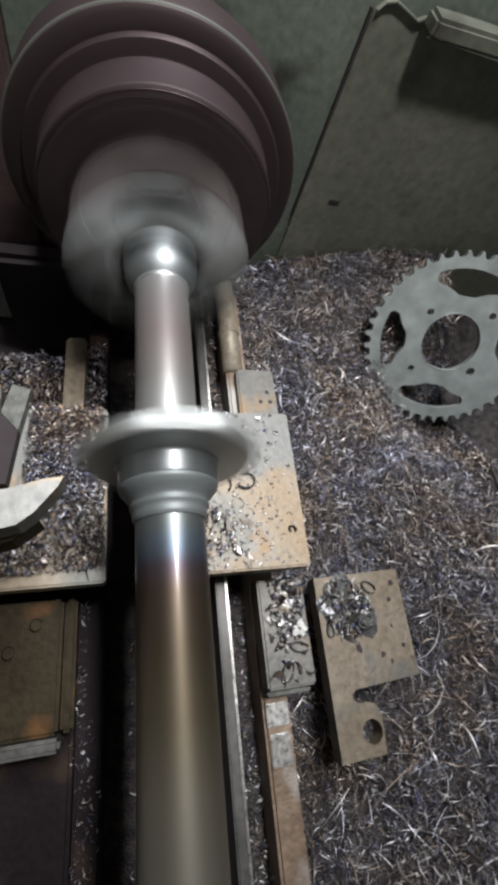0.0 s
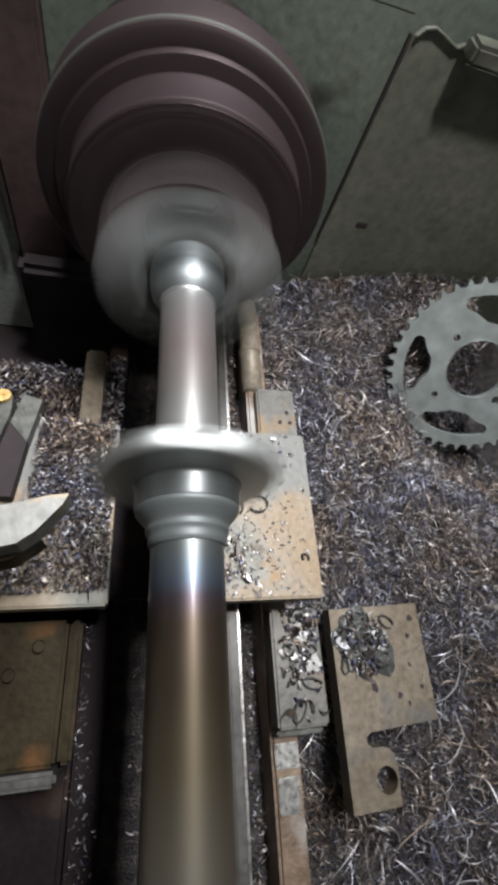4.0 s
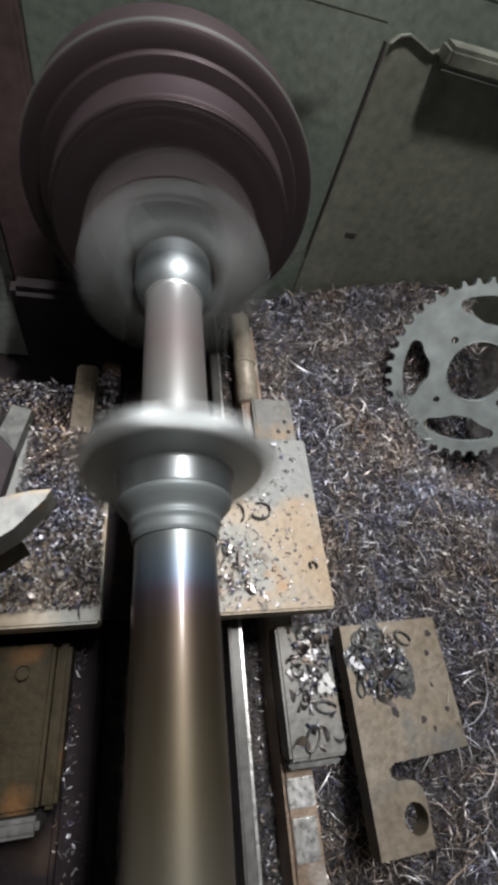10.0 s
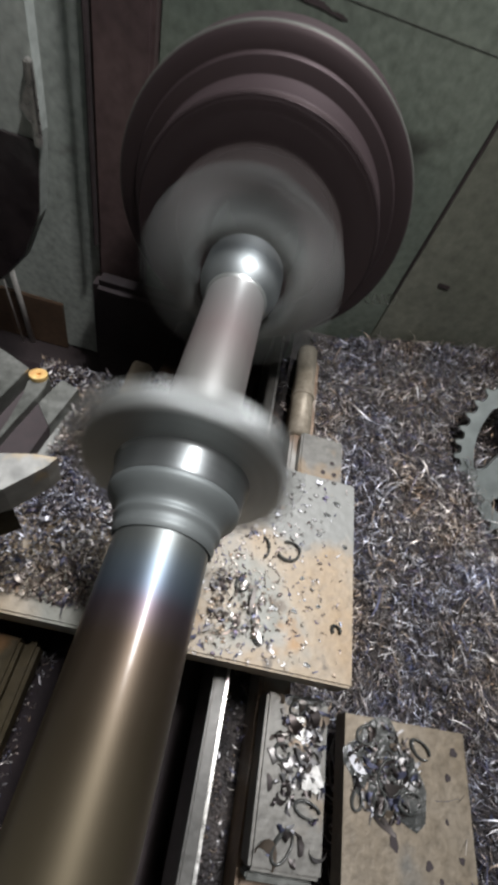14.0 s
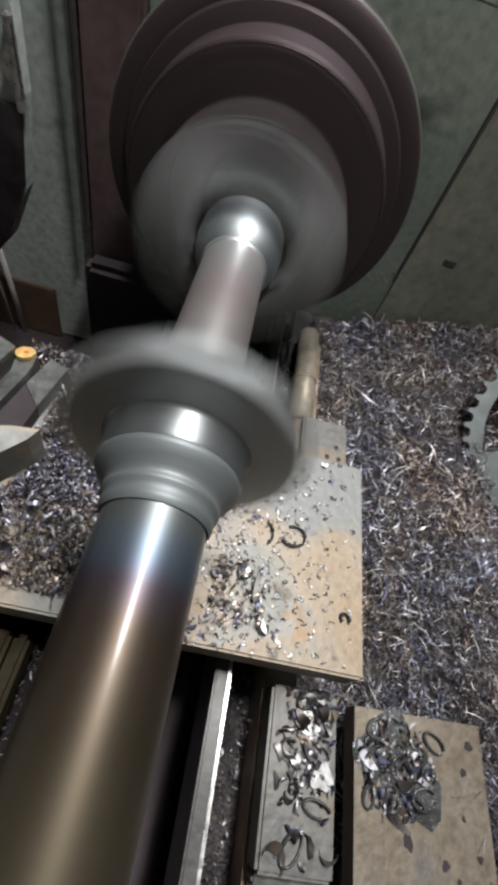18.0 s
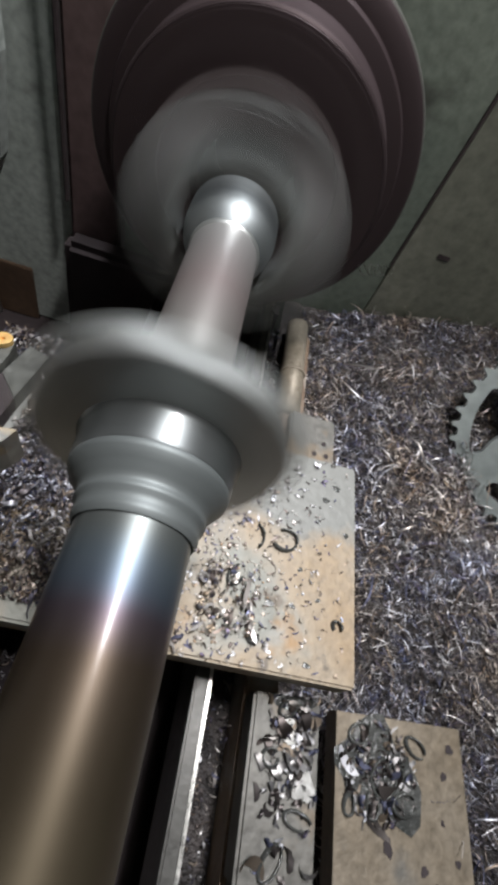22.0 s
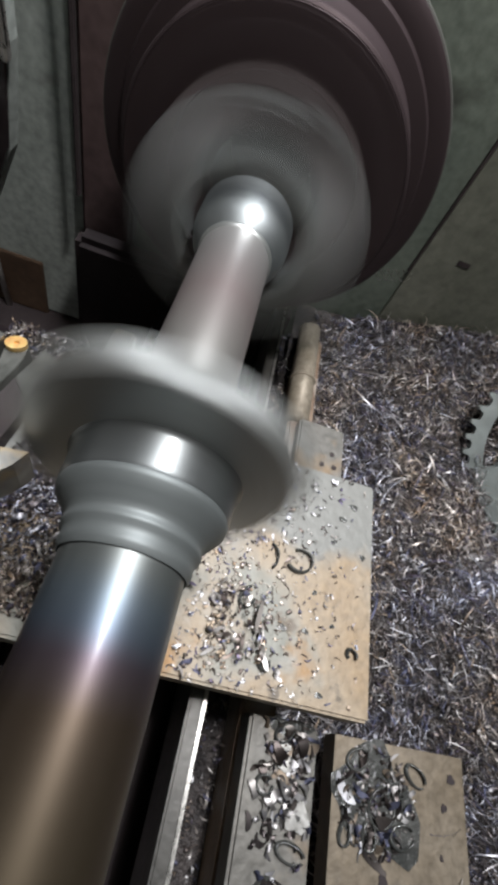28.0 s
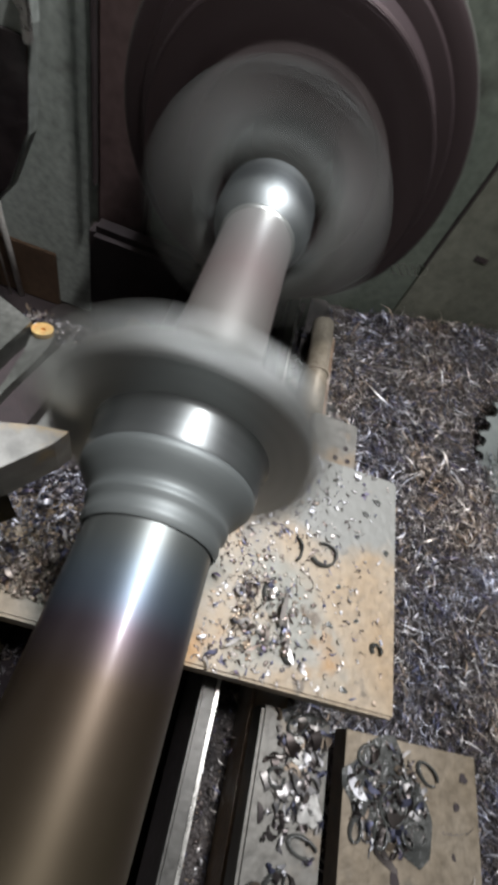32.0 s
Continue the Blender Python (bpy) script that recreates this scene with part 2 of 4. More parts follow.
for size, low, high, tone in ((17, 0.54, 0.62, (0.215, 0.215, 0.185, 1)), (26, 0.60, 0.68, (0.33, 0.19, 0.075, 1)), (55, 0.62, 0.66, (0.15, 0.125, 0.095, 1))):
    patch = nt.nodes.new("ShaderNodeTexNoise")
    patch.inputs["Scale"].default_value, patch.inputs["Detail"].default_value = size, 6
    span = nt.nodes.new("ShaderNodeMapRange")
    span.inputs["From Min"].default_value, span.inputs["From Max"].default_value = low, high
    lay = nt.nodes.new("ShaderNodeMix")
    lay.data_type = "RGBA"
    lay.inputs["B"].default_value = tone
    nt.links.new(obco.outputs["Object"], patch.inputs["Vector"])
    nt.links.new(patch.outputs["Fac"], span.inputs["Value"])
    nt.links.new(span.outputs["Result"], lay.inputs["Factor"])
    nt.links.new(under, lay.inputs["A"])
    under = lay.outputs["Result"]
nt.links.new(under, blend.inputs["A"])
nt.links.new(blend.outputs["Result"], nt.nodes["Principled BSDF"].inputs["Base Color"])
GROUND = material("ground_grey_steel", (0.118, 0.113, 0.100), (0.168, 0.160, 0.142), 0.48, 0.4, 26, 240, 0.15, (0.22, 0.155, 0.09), 24, 0.60)
TAN = material("oily_tan_steel", (0.158, 0.126, 0.086), (0.212, 0.178, 0.133), 0.5, 0.3, 28, 240, 0.2, (0.12, 0.12, 0.112), 22, 0.60)
OIL = material("dark_oil_film", (0.045, 0.047, 0.044), (0.085, 0.086, 0.08), 0.22, 0.2, 60, 300, 0.5)
RAG = material("red_cloth", (0.20, 0.012, 0.02), (0.32, 0.03, 0.035), 0.85, 0, 60, 400, 0.3)
# Low base and maroon tint carry blocked light and haze over the bed.
BED = material("worn_shaded_bed_way", (0.012, 0.009, 0.010), (0.021, 0.016, 0.017), 0.6, 0.1, 20, 260, 0.15, (0.035, 0.024, 0.018), 26, 0.6)
RAILSIDE = material("dull_rail_steel", (0.06, 0.058, 0.052), (0.10, 0.096, 0.088), 0.45, 0.5, 26, 240, 0.1)
RUSTWAY = material("rusted_way", (0.13, 0.085, 0.055), (0.26, 0.19, 0.13), 0.5, 0.25, 26, 240, 0.3, (0.34, 0.32, 0.29), 22, 0.60)
RAIL = material("polished_rail", (0.42, 0.41, 0.38), (0.58, 0.57, 0.54), 0.3, 0.85, 30, 300, 0.06)
BROWN = material("rusted_shaded_wing", (0.022, 0.017, 0.009), (0.038, 0.030, 0.017), 0.5, 0.1, 22, 220, 0.25, (0.11, 0.055, 0.022), 26, 0.66)
# Colour and gloss of bed and wing are lowered for blocked light.
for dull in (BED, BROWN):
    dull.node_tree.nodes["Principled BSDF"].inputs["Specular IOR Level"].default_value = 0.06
OLIVE = material("dark_oiled_steel", (0.085, 0.088, 0.078), (0.15, 0.152, 0.138), 0.45, 0.5, 24, 240, 0.15)
SPROCKET = material("grey_zinc_sprocket", (0.235, 0.262, 0.25), (0.28, 0.31, 0.298), 0.42, 0.25, 22, 60, 0.03)
WELD = material("bright_ground_tool", (0.25, 0.25, 0.235), (0.34, 0.335, 0.31), 0.5, 0.4, 40, 160, 0.12, (0.50, 0.36, 0.17), 45, 0.62)
GOLD = material("gold_carbide_insert", (0.74, 0.44, 0.13), (0.86, 0.58, 0.24), 0.4, 0.5, 80, 300, 0.1)
BOARD = material("brown_worn_board", (0.22, 0.165, 0.10), (0.32, 0.25, 0.165), 0.6, 0, 30, 200, 0.3, None, 18, 0.6, (7, 1, 1))
WOOD = material("pale_pine_block", (0.30, 0.19, 0.08), (0.46, 0.31, 0.15), 0.65, 0, 40, 200, 0.3, None, 18, 0.6, (1, 1, 7))
# Pale on purpose: the unseen room bounces fill into the dark recesses.
BOUNCEWALL = material("pale_bounce_wall", (0.50, 0.49, 0.47), (0.60, 0.59, 0.56), 0.8, 0, 3, 40, 0.1)
# Underlay darker than the loose chips: shade between them is in its colour.
SWARF_BED = material("shaded_packed_swarf", (0.016, 0.014, 0.014), (0.07, 0.060, 0.056), 0.5, 0.5, 120, 500, 0.9)
SWARF = chip_material("loose_swarf", 0.92)
SHINY = chip_material("large_swarf", 0.50, 0.30, 0.5)
STRAND = chip_material("stringy_swarf", 1.35)
BLUED = chip_material("bright_blued_swarf", 1.4, 0.26, 0.15)

# ---- mesh helpers ----


def part(name, bm, mat, parent=None, label="", smooth=False):
    """Links a bmesh as one mesh object under a thing or a part."""
    me = bpy.data.meshes.new(name)
    bm.normal_update()
    bm.to_mesh(me)
    bm.free()
    if smooth:
        for p in me.polygons:
            p.use_smooth = True
    me.materials.append(mat)
    ob = new(name, me)
    if parent:
        ob.parent = parent
    if label:
        ob["label"] = label
    return ob


def thing(name, label, category, at=None, group="", kind=""):
    ob = new(name)
    ob.empty_display_size = 0.02
    if at is not None:
        ob.matrix_world = at if isinstance(at, Matrix) else Matrix.Translation(at)
    return tagged(ob, label, category, group, kind)


def box(x0, x1, y0, y1, z0, z1, bevel=0.001, seg=2):
    bm = bmesh.new()
    bmesh.ops.create_cube(bm, size=1, matrix=Matrix.Translation(((x0 + x1) / 2, (y0 + y1) / 2, (z0 + z1) / 2)) @ Matrix.Diagonal((x1 - x0, y1 - y0, z1 - z0, 1)))
    if bevel:
        bmesh.ops.bevel(bm, geom=bm.edges[:], offset=bevel, segments=seg, affect="EDGES")
    return bm


def turned(profile, seg=72, m=None):
    """A body turned about the y axis from (y, radius) pairs."""
    bm = bmesh.new()
    rings = []
    for y, r in profile:
        if r < 1e-6:
            rings.append([bm.verts.new((0, y, 0))])
        else:
            rings.append([bm.verts.new((r * math.cos(2 * math.pi * i / seg), y, r * math.sin(2 * math.pi * i / seg))) for i in range(seg)])
    for a, b in zip(rings, rings[1:]):
        for i in range(seg):
            j = (i + 1) % seg
            if len(a) == 1 and len(b) == 1:
                continue
            if len(a) == 1:
                bm.faces.new((a[0], b[j], b[i]))
            elif len(b) == 1:
                bm.faces.new((a[i], a[j], b[0]))
            else:
                bm.faces.new((a[i], a[j], b[j], b[i]))
    bmesh.ops.recalc_face_normals(bm, faces=bm.faces[:])
    if m:
        bmesh.ops.transform(bm, matrix=m, verts=bm.verts[:])
    return bm


def creased(ob, degrees=35):
    """Smooth shading that keeps the edges sharper than the angle."""
    me = ob.data
    for p in me.polygons:
        p.use_smooth = True
    bm = bmesh.new()
    bm.from_mesh(me)
    for e in bm.edges:
        if len(e.link_faces) == 2 and e.calc_face_angle(0) > radians(degrees):
            e.smooth = False
    bm.to_mesh(me)
    bm.free()
    return ob


def slab(outline, z0, z1, holes=(), bevel=0.0006):
    """A flat plate from an outline in x and y, with holes cut through it."""
    bm = bmesh.new()
    loops = [outline, *holes]
    edges = []
    for loop in loops:
        vs = [bm.verts.new((x, y, z1)) for x, y in loop]
        edges += [bm.edges.new((a, b)) for a, b in zip(vs, vs[1:] + vs[:1])]
    bmesh.ops.triangle_fill(bm, use_beauty=True, use_dissolve=False, edges=edges, normal=(0, 0, 1))
    top = bm.faces[:]
    ext = bmesh.ops.extrude_face_region(bm, geom=top)
    bmesh.ops.translate(bm, verts=[v for v in ext["geom"] if isinstance(v, bmesh.types.BMVert)], vec=(0, 0, z0 - z1))
    bmesh.ops.recalc_face_normals(bm, faces=bm.faces[:])
    return bm


def circle(cx, cy, r, n=24, squash=1.0, turn=0.0):
    out = []
    for i in range(n):
        a = 2 * math.pi * i / n
        x, y = r * math.cos(a), squash * r * math.sin(a)
        out.append((cx + x * math.cos(turn) - y * math.sin(turn), cy + x * math.sin(turn) + y * math.cos(turn)))
    return out


def swarf(name, count, place, sizes, seed, mat, parent=None, label="", thick=1.0, lift=0.5, flat=0.75):
    """Loose curled chips, each a bent ribbon with its own turn; place(rng, n) gives their x, y, z."""
    rng = np.random.default_rng(seed)
    k = 9
    pos = place(rng, count)
    size = rng.uniform(*sizes, count) * np.where(rng.random(count) < 0.08, 1.9, 1.0)
    turns = rng.choice([0.25, 0.5, 0.8, 1.2, 1.7], count, p=[0.16, 0.24, 0.24, 0.21, 0.15])
    rad = size / (2 * np.pi * np.maximum(turns, 0.3))
    width = size * rng.uniform(0.05, 0.15, count) * thick
    pitch = size * rng.uniform(0.0, 0.7, count)
    s = np.linspace(-0.5, 0.5, k)
    ang = 2 * np.pi * turns[:, None] * s[None, :]
    taper = 1 - 0.75 * np.abs(2 * s) ** 3
    centre = np.stack([rad[:, None] * np.cos(ang), rad[:, None] * np.sin(ang), pitch[:, None] * s[None, :]], -1)
    half = np.zeros_like(centre)
    half[..., 2] = width[:, None] * taper[None, :] / 2
    half[..., 0] = 0.5 * half[..., 2] * np.cos(ang)
    local = np.concatenate([centre - half, centre + half], 1)
    local -= local.mean(1, keepdims=True)
    q = rng.normal(size=(count, 4))
    q /= np.linalg.norm(q, axis=1, keepdims=True)
    w, x, y, z = q.T
    rot = np.stack([1 - 2 * (y * y + z * z), 2 * (x * y - z * w), 2 * (x * z + y * w), 2 * (x * y + z * w), 1 - 2 * (x * x + z * z), 2 * (y * z - x * w),
                    2 * (x * z - y * w), 2 * (y * z + x * w), 1 - 2 * (x * x + y * y)], -1).reshape(-1, 3, 3)
    pts = np.einsum("nij,nkj->nki", rot, local)
    pts[..., 2] *= flat
    low = pts[..., 2].min(1)
    pos = pos.copy()
    pos[:, 2] += -low * lift
    pts += pos[:, None, :]
    base = np.arange(count)[:, None] * 2 * k
    i = np.arange(k - 1)[None, :]
    quads = np.stack([base + i, base + i + 1, base + i + 1 + k, base + i + k], -1).reshape(-1, 4)
    me = bpy.data.meshes.new(name)
    me.from_pydata(pts.reshape(-1, 3), [], quads)
    me.materials.append(mat)
    me.polygons.foreach_set("use_smooth", np.ones(len(quads), dtype=bool))
    ob = new(name, me)
    if parent:
        ob.parent = parent
    ob["kind"] = "stuff"
    if label:
        ob["label"] = label
    return ob


def ragged(cx, cy, rx, ry, seed, n=26):
    """An uneven closed outline round a point."""
    rng = random.Random(seed)
    ph = [rng.uniform(0, 6.28) for _ in range(4)]
    out = []
    for i in range(n):
        a = 2 * math.pi * i / n
        k = 1 + 0.16 * math.sin(2 * a + ph[0]) + 0.13 * math.sin(3 * a + ph[1]) + 0.09 * math.sin(5 * a + ph[2]) + 0.06 * math.sin(8 * a + ph[3])
        out.append((cx + rx * k * math.cos(a), cy + ry * k * math.sin(a)))
    return out


def curled_ring(parent, x, y, z, r, squash, turn, mat, arc=5.6):
    """A chip rolled into an open oval ring, lying on its edge."""
    bm = bmesh.new()
    rows = []
    for i, a in enumerate(np.linspace(0.3, 0.3 + arc, 26)):
        px, py = r * math.cos(a), squash * r * math.sin(a)
        gx, gy = x + px * math.cos(turn) - py * math.sin(turn), y + px * math.sin(turn) + py * math.cos(turn)
        out = 0.0011
        ex, ey = out * math.cos(a + turn), out * math.sin(a + turn)
        h = 0.0022 + 0.0006 * math.sin(i * 0.5)
        rows.append([bm.verts.new(v) for v in ((gx, gy, z), (gx - ex * 0.3, gy - ey * 0.3, z + h), (gx + ex * 0.6, gy + ey * 0.6, z + h * 0.95), (gx + ex, gy + ey, z))])
    for a, b in zip(rows, rows[1:]):
        for i in range(3):
            bm.faces.new((a[i], b[i], b[i + 1], a[i + 1]))
    bmesh.ops.recalc_face_normals(bm, faces=bm.faces[:])
    return part("chip_ring", bm, mat, parent, "dark oily curled chip", True)


# ---- the room and the machine's large forms ----
AX, AZ = -0.10094, 0.0891
# the spindle leans a little against the slide: its own y axis runs along the bar
SPINDLE = Matrix.Translation((AX, 0, AZ)) @ Matrix.Rotation(radians(-1.72), 4, "X") @ Matrix.Rotation(radians(-0.42), 4, "Z")


def room():
    # Added shell out of view; it closes the space and reflects fill light.
    t = 0.05
    tagged(part("floor", box(-2.5, 2.5, -2.5, 2.5, -1.0 - t, -1.0, 0), BOUNCEWALL), "unseen pale floor that bounces fill light", "floor", kind="structure")
    tagged(part("ceiling", box(-2.5, 2.5, -2.5, 2.5, 2.0, 2.0 + t, 0), BOUNCEWALL), "unseen pale ceiling that bounces fill light", "ceiling", kind="structure")
    for nm, b in (("wall_south", (-2.5, 2.5, -2.55, -2.5)), ("wall_north", (-2.5, 2.5, 2.5, 2.55)), ("wall_west", (-2.55, -2.5, -2.5, 2.5)), ("wall_east", (2.5, 2.55, -2.5, 2.5))):
        tagged(part(nm, box(*b, -1.0, 2.0, 0), BOUNCEWALL), "unseen pale wall that bounces fill light", "wall", kind="structure")


def swarf_height(x, y):
    """The swarf heap behind the bed rises to the back and the far end, and dips where the sprocket lies."""
    base = -0.102 + 0.26 * min(max(x, 0.0), 0.16) + 0.10 * max(0.0, x - 0.16) + 0.075 * max(y, -0.10) + 0.16 * max(0.0, y - 0.20)
    dip = 0.058 * math.exp(-((x - 0.215) / 0.078) ** 2 - ((y - 0.155) / 0.062) ** 2)
    # the heap ends at the tray's far edge beside the headstock
    fall = min(0.10, max(0.0, x - 0.226 - 0.024 * min(1.0, max(0.0, (0.20 - y) / 0.06))) * 3.0) * min(1.0, max(0.0, (y + 0.05) / 0.05))
    return base - dip - fall + 0.006 * noise.noise((x * 14, y * 14, 0.3)) + 0.004 * noise.noise((x * 40, y * 40, 2.1))


def swarf_heap():
    bm = bmesh.new()
    nx, ny = 90, 110
    grid = [[bm.verts.new((x, y, swarf_height(x, y) + 0.003 * noise.noise((x * 160, y * 160, 5)))) for y in np.linspace(-0.45, 0.330, ny)] for x in np.linspace(-0.036, 0.56, nx)]
    for i in range(nx - 1):
        for j in range(ny - 1):
            bm.faces.new((grid[i][j], grid[i + 1][j], grid[i + 1][j + 1], grid[i][j + 1]))
    bed = part("swarf_heap", bm, SWARF_BED, None, "", True)
    tagged(bed, "heap of steel turning chips in the lathe tray", "metal chips", kind="stuff")

    def place(rng, n):
        x = rng.uniform(-0.02, 0.46, n)
        y = rng.uniform(-0.30, 0.328, n)
        x = np.where((x > 0.236 + 0.024 * np.clip((0.20 - y) / 0.06, 0, 1)) & (y > -0.03), rng.uniform(-0.02, 0.225, n), x)
        z = np.array([swarf_height(a, b) for a, b in zip(x, y)]) + rng.uniform(-0.003, 0.004, n)
        return np.stack([x, y, z], 1)
    swarf("swarf", 62000, place, (0.004, 0.011), 3, SWARF, bed, "tangled bright, blued and straw steel chips", 0.62)

    def place_long(rng, n):
        x = rng.uniform(0.0, 0.42, n)
        y = rng.uniform(-0.28, 0.325, n)
        x = np.where((x > 0.230 + 0.024 * np.clip((0.20 - y) / 0.06, 0, 1)) & (y > -0.03), rng.uniform(0.0, 0.222, n), x)
        z = np.array([swarf_height(a, b) for a, b in zip(x, y)]) + rng.uniform(0.002, 0.006, n)
        return np.stack([x, y, z], 1)
    swarf("swarf", 16000, place_long, (0.010, 0.028), 5, STRAND, bed, "long curly steel chips", 0.20)

    def place_low(rng, n):
        x = rng.uniform(0.03, 0.40, n)
        y = rng.uniform(-0.28, -0.02, n)
        z = np.array([swarf_height(a, b) for a, b in zip(x, y)]) + rng.uniform(0.002, 0.010, n)
        return np.stack([x, y, z], 1)
    swarf("swarf", 2600, place_low, (0.024, 0.050), 6, STRAND, bed, "long springy steel ribbons", 0.10)


def headstock():
    hs = thing("headstock", "dark green painted lathe headstock with oily casting behind the chuck", "lathe headstock")
    part("face", box(-0.195, 0.559, 0.337, 0.46, -0.16, 0.198, 0.0008), GREEN, hs)
    part("upper_face", box(0.066, 0.559, 0.3372, 0.46, 0.1982, 0.33, 0.0008), GREEN, hs)
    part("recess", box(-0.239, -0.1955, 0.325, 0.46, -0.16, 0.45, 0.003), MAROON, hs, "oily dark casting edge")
    part("column", box(-0.50, -0.2405, 0.345, 0.46, -0.1995, 0.45, 0.004), COLUMN, hs, "grey-green painted column")
    part("lower_panel", box(-0.50, -0.289, 0.3405, 0.3447, -0.1995, -0.132, 0.001), RUSTBROWN, hs, "rust-brown lower panel")
    part("spindle_flange", turned([(0.30, 0.0), (0.30, 0.075), (0.3365, 0.075)], 64, Matrix.Translation((AX, 0, AZ - 0.008))), CHUCK, hs)
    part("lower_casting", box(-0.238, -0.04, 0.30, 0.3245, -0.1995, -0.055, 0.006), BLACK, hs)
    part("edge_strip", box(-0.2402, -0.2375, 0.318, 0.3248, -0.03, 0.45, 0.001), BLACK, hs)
    part("knob", turned([(0.338, 0.0), (0.338, 0.004), (0.345, 0.005)], 16, Matrix.Translation((-0.246, 0, -0.082))), RAIL, hs)
    for k, (cx, cz, rx, rz) in enumerate(((-0.128, 0.173, 0.017, 0.0026), (-0.104, 0.169, 0.012, 0.0019), (-0.166, 0.163, 0.010, 0.0038), (-0.150, 0.176, 0.008, 0.0016), (-0.086, 0.167, 0.006, 0.0011), (-0.179, 0.170, 0.005, 0.0026), (-0.140, 0.164, 0.004, 0.0010))):
        part("oil_stain", slab(ragged(cx, cz, rx, rz, 60 + k, 44), 0, 0.0002, (), 0.0), BLACK, hs, "dark oil stain").matrix_basis = pose(0, 0.3366, 0, 90)
    part("seam", box(-0.10, 0.036, 0.3366, 0.3369, 0.17500, 0.17520, 0), BLACK, hs, "dark seam").matrix_basis = pose(0, 0, 0)
    w = thing("wooden_board", "worn brown wooden board lying on the headstock", "board")
    part("board", box(-0.12, 0.064, 0.342, 0.46, 0.1985, 0.209, 0.0035, 3), BOARD, w)
    for k, x in enumerate((-0.02, 0.01, 0.03)):
        c = thing("scrap_piece", "small shiny scrap of turned metal on the board", "scrap metal")
        part("slug", turned([(0, 0), (0, 0.008), (0.010, 0.009), (0.011, 0)], 16, Matrix.Translation((x, 0.37 + 0.01 * k, 0.2083)) @ Matrix.Rotation(radians(90), 4, "X")), RAIL, c)


def splash_guard():
    g = thing("splash_guard", "grey-green sheet metal guard with a folded top edge", "machine guard")

    def sheet(outline, y0, y1):
        bm = bmesh.new()
        f = bm.faces.new([bm.verts.new((x, y0, z)) for x, z in outline])
        ex = bmesh.ops.extrude_face_region(bm, geom=[f])
        bmesh.ops.translate(bm, verts=[v for v in ex["geom"] if isinstance(v, bmesh.types.BMVert)], vec=(0, y1 - y0, 0))
        bmesh.ops.recalc_face_normals(bm, faces=bm.faces[:])
        return bm
    top = [(0.0395, 0.158), (0.041, 0.166), (0.045, 0.171), (0.052, 0.173), (0.062, 0.170), (0.072, 0.167), (0.078, 0.170), (0.083, 0.160)]
    part("panel", sheet([(0.0395, -0.14), *top, (0.56, 0.150), (0.56, -0.14)], 0.3325, 0.3355), PANEL, g)
    part("fold", box(0.076, 0.30, 0.3125, 0.3322, 0.1655, 0.1775, 0.0025), PANEL, g)
    lip = bmesh.new()
    rows = []
    for x, z in top[1:]:
        rows.append([lip.verts.new(v) for v in ((x, 0.3295, z), (x, 0.3325, z), (x, 0.3325, z + 0.0010), (x, 0.3295, z + 0.0010))])
    for a, b in zip(rows, rows[1:]):
        for k in range(4):
            lip.faces.new((a[k], b[k], b[(k + 1) % 4], a[(k + 1) % 4]))
    lip.faces.new(rows[0])
    lip.faces.new(rows[-1])
    bmesh.ops.recalc_face_normals(lip, faces=lip.faces[:])
    part("lip", lip, PANEL, g, "bent top lip")
    part("slot", box(0.0685, 0.0795, 0.3316, 0.3324, 0.0258, 0.0300, 0.0004), BLACK, g, "small dark slot")
    part("seam", box(0.0377, 0.0393, 0.3335, 0.3365, 0.005, 0.166, 0), BLACK, g, "dark gap along the panel")


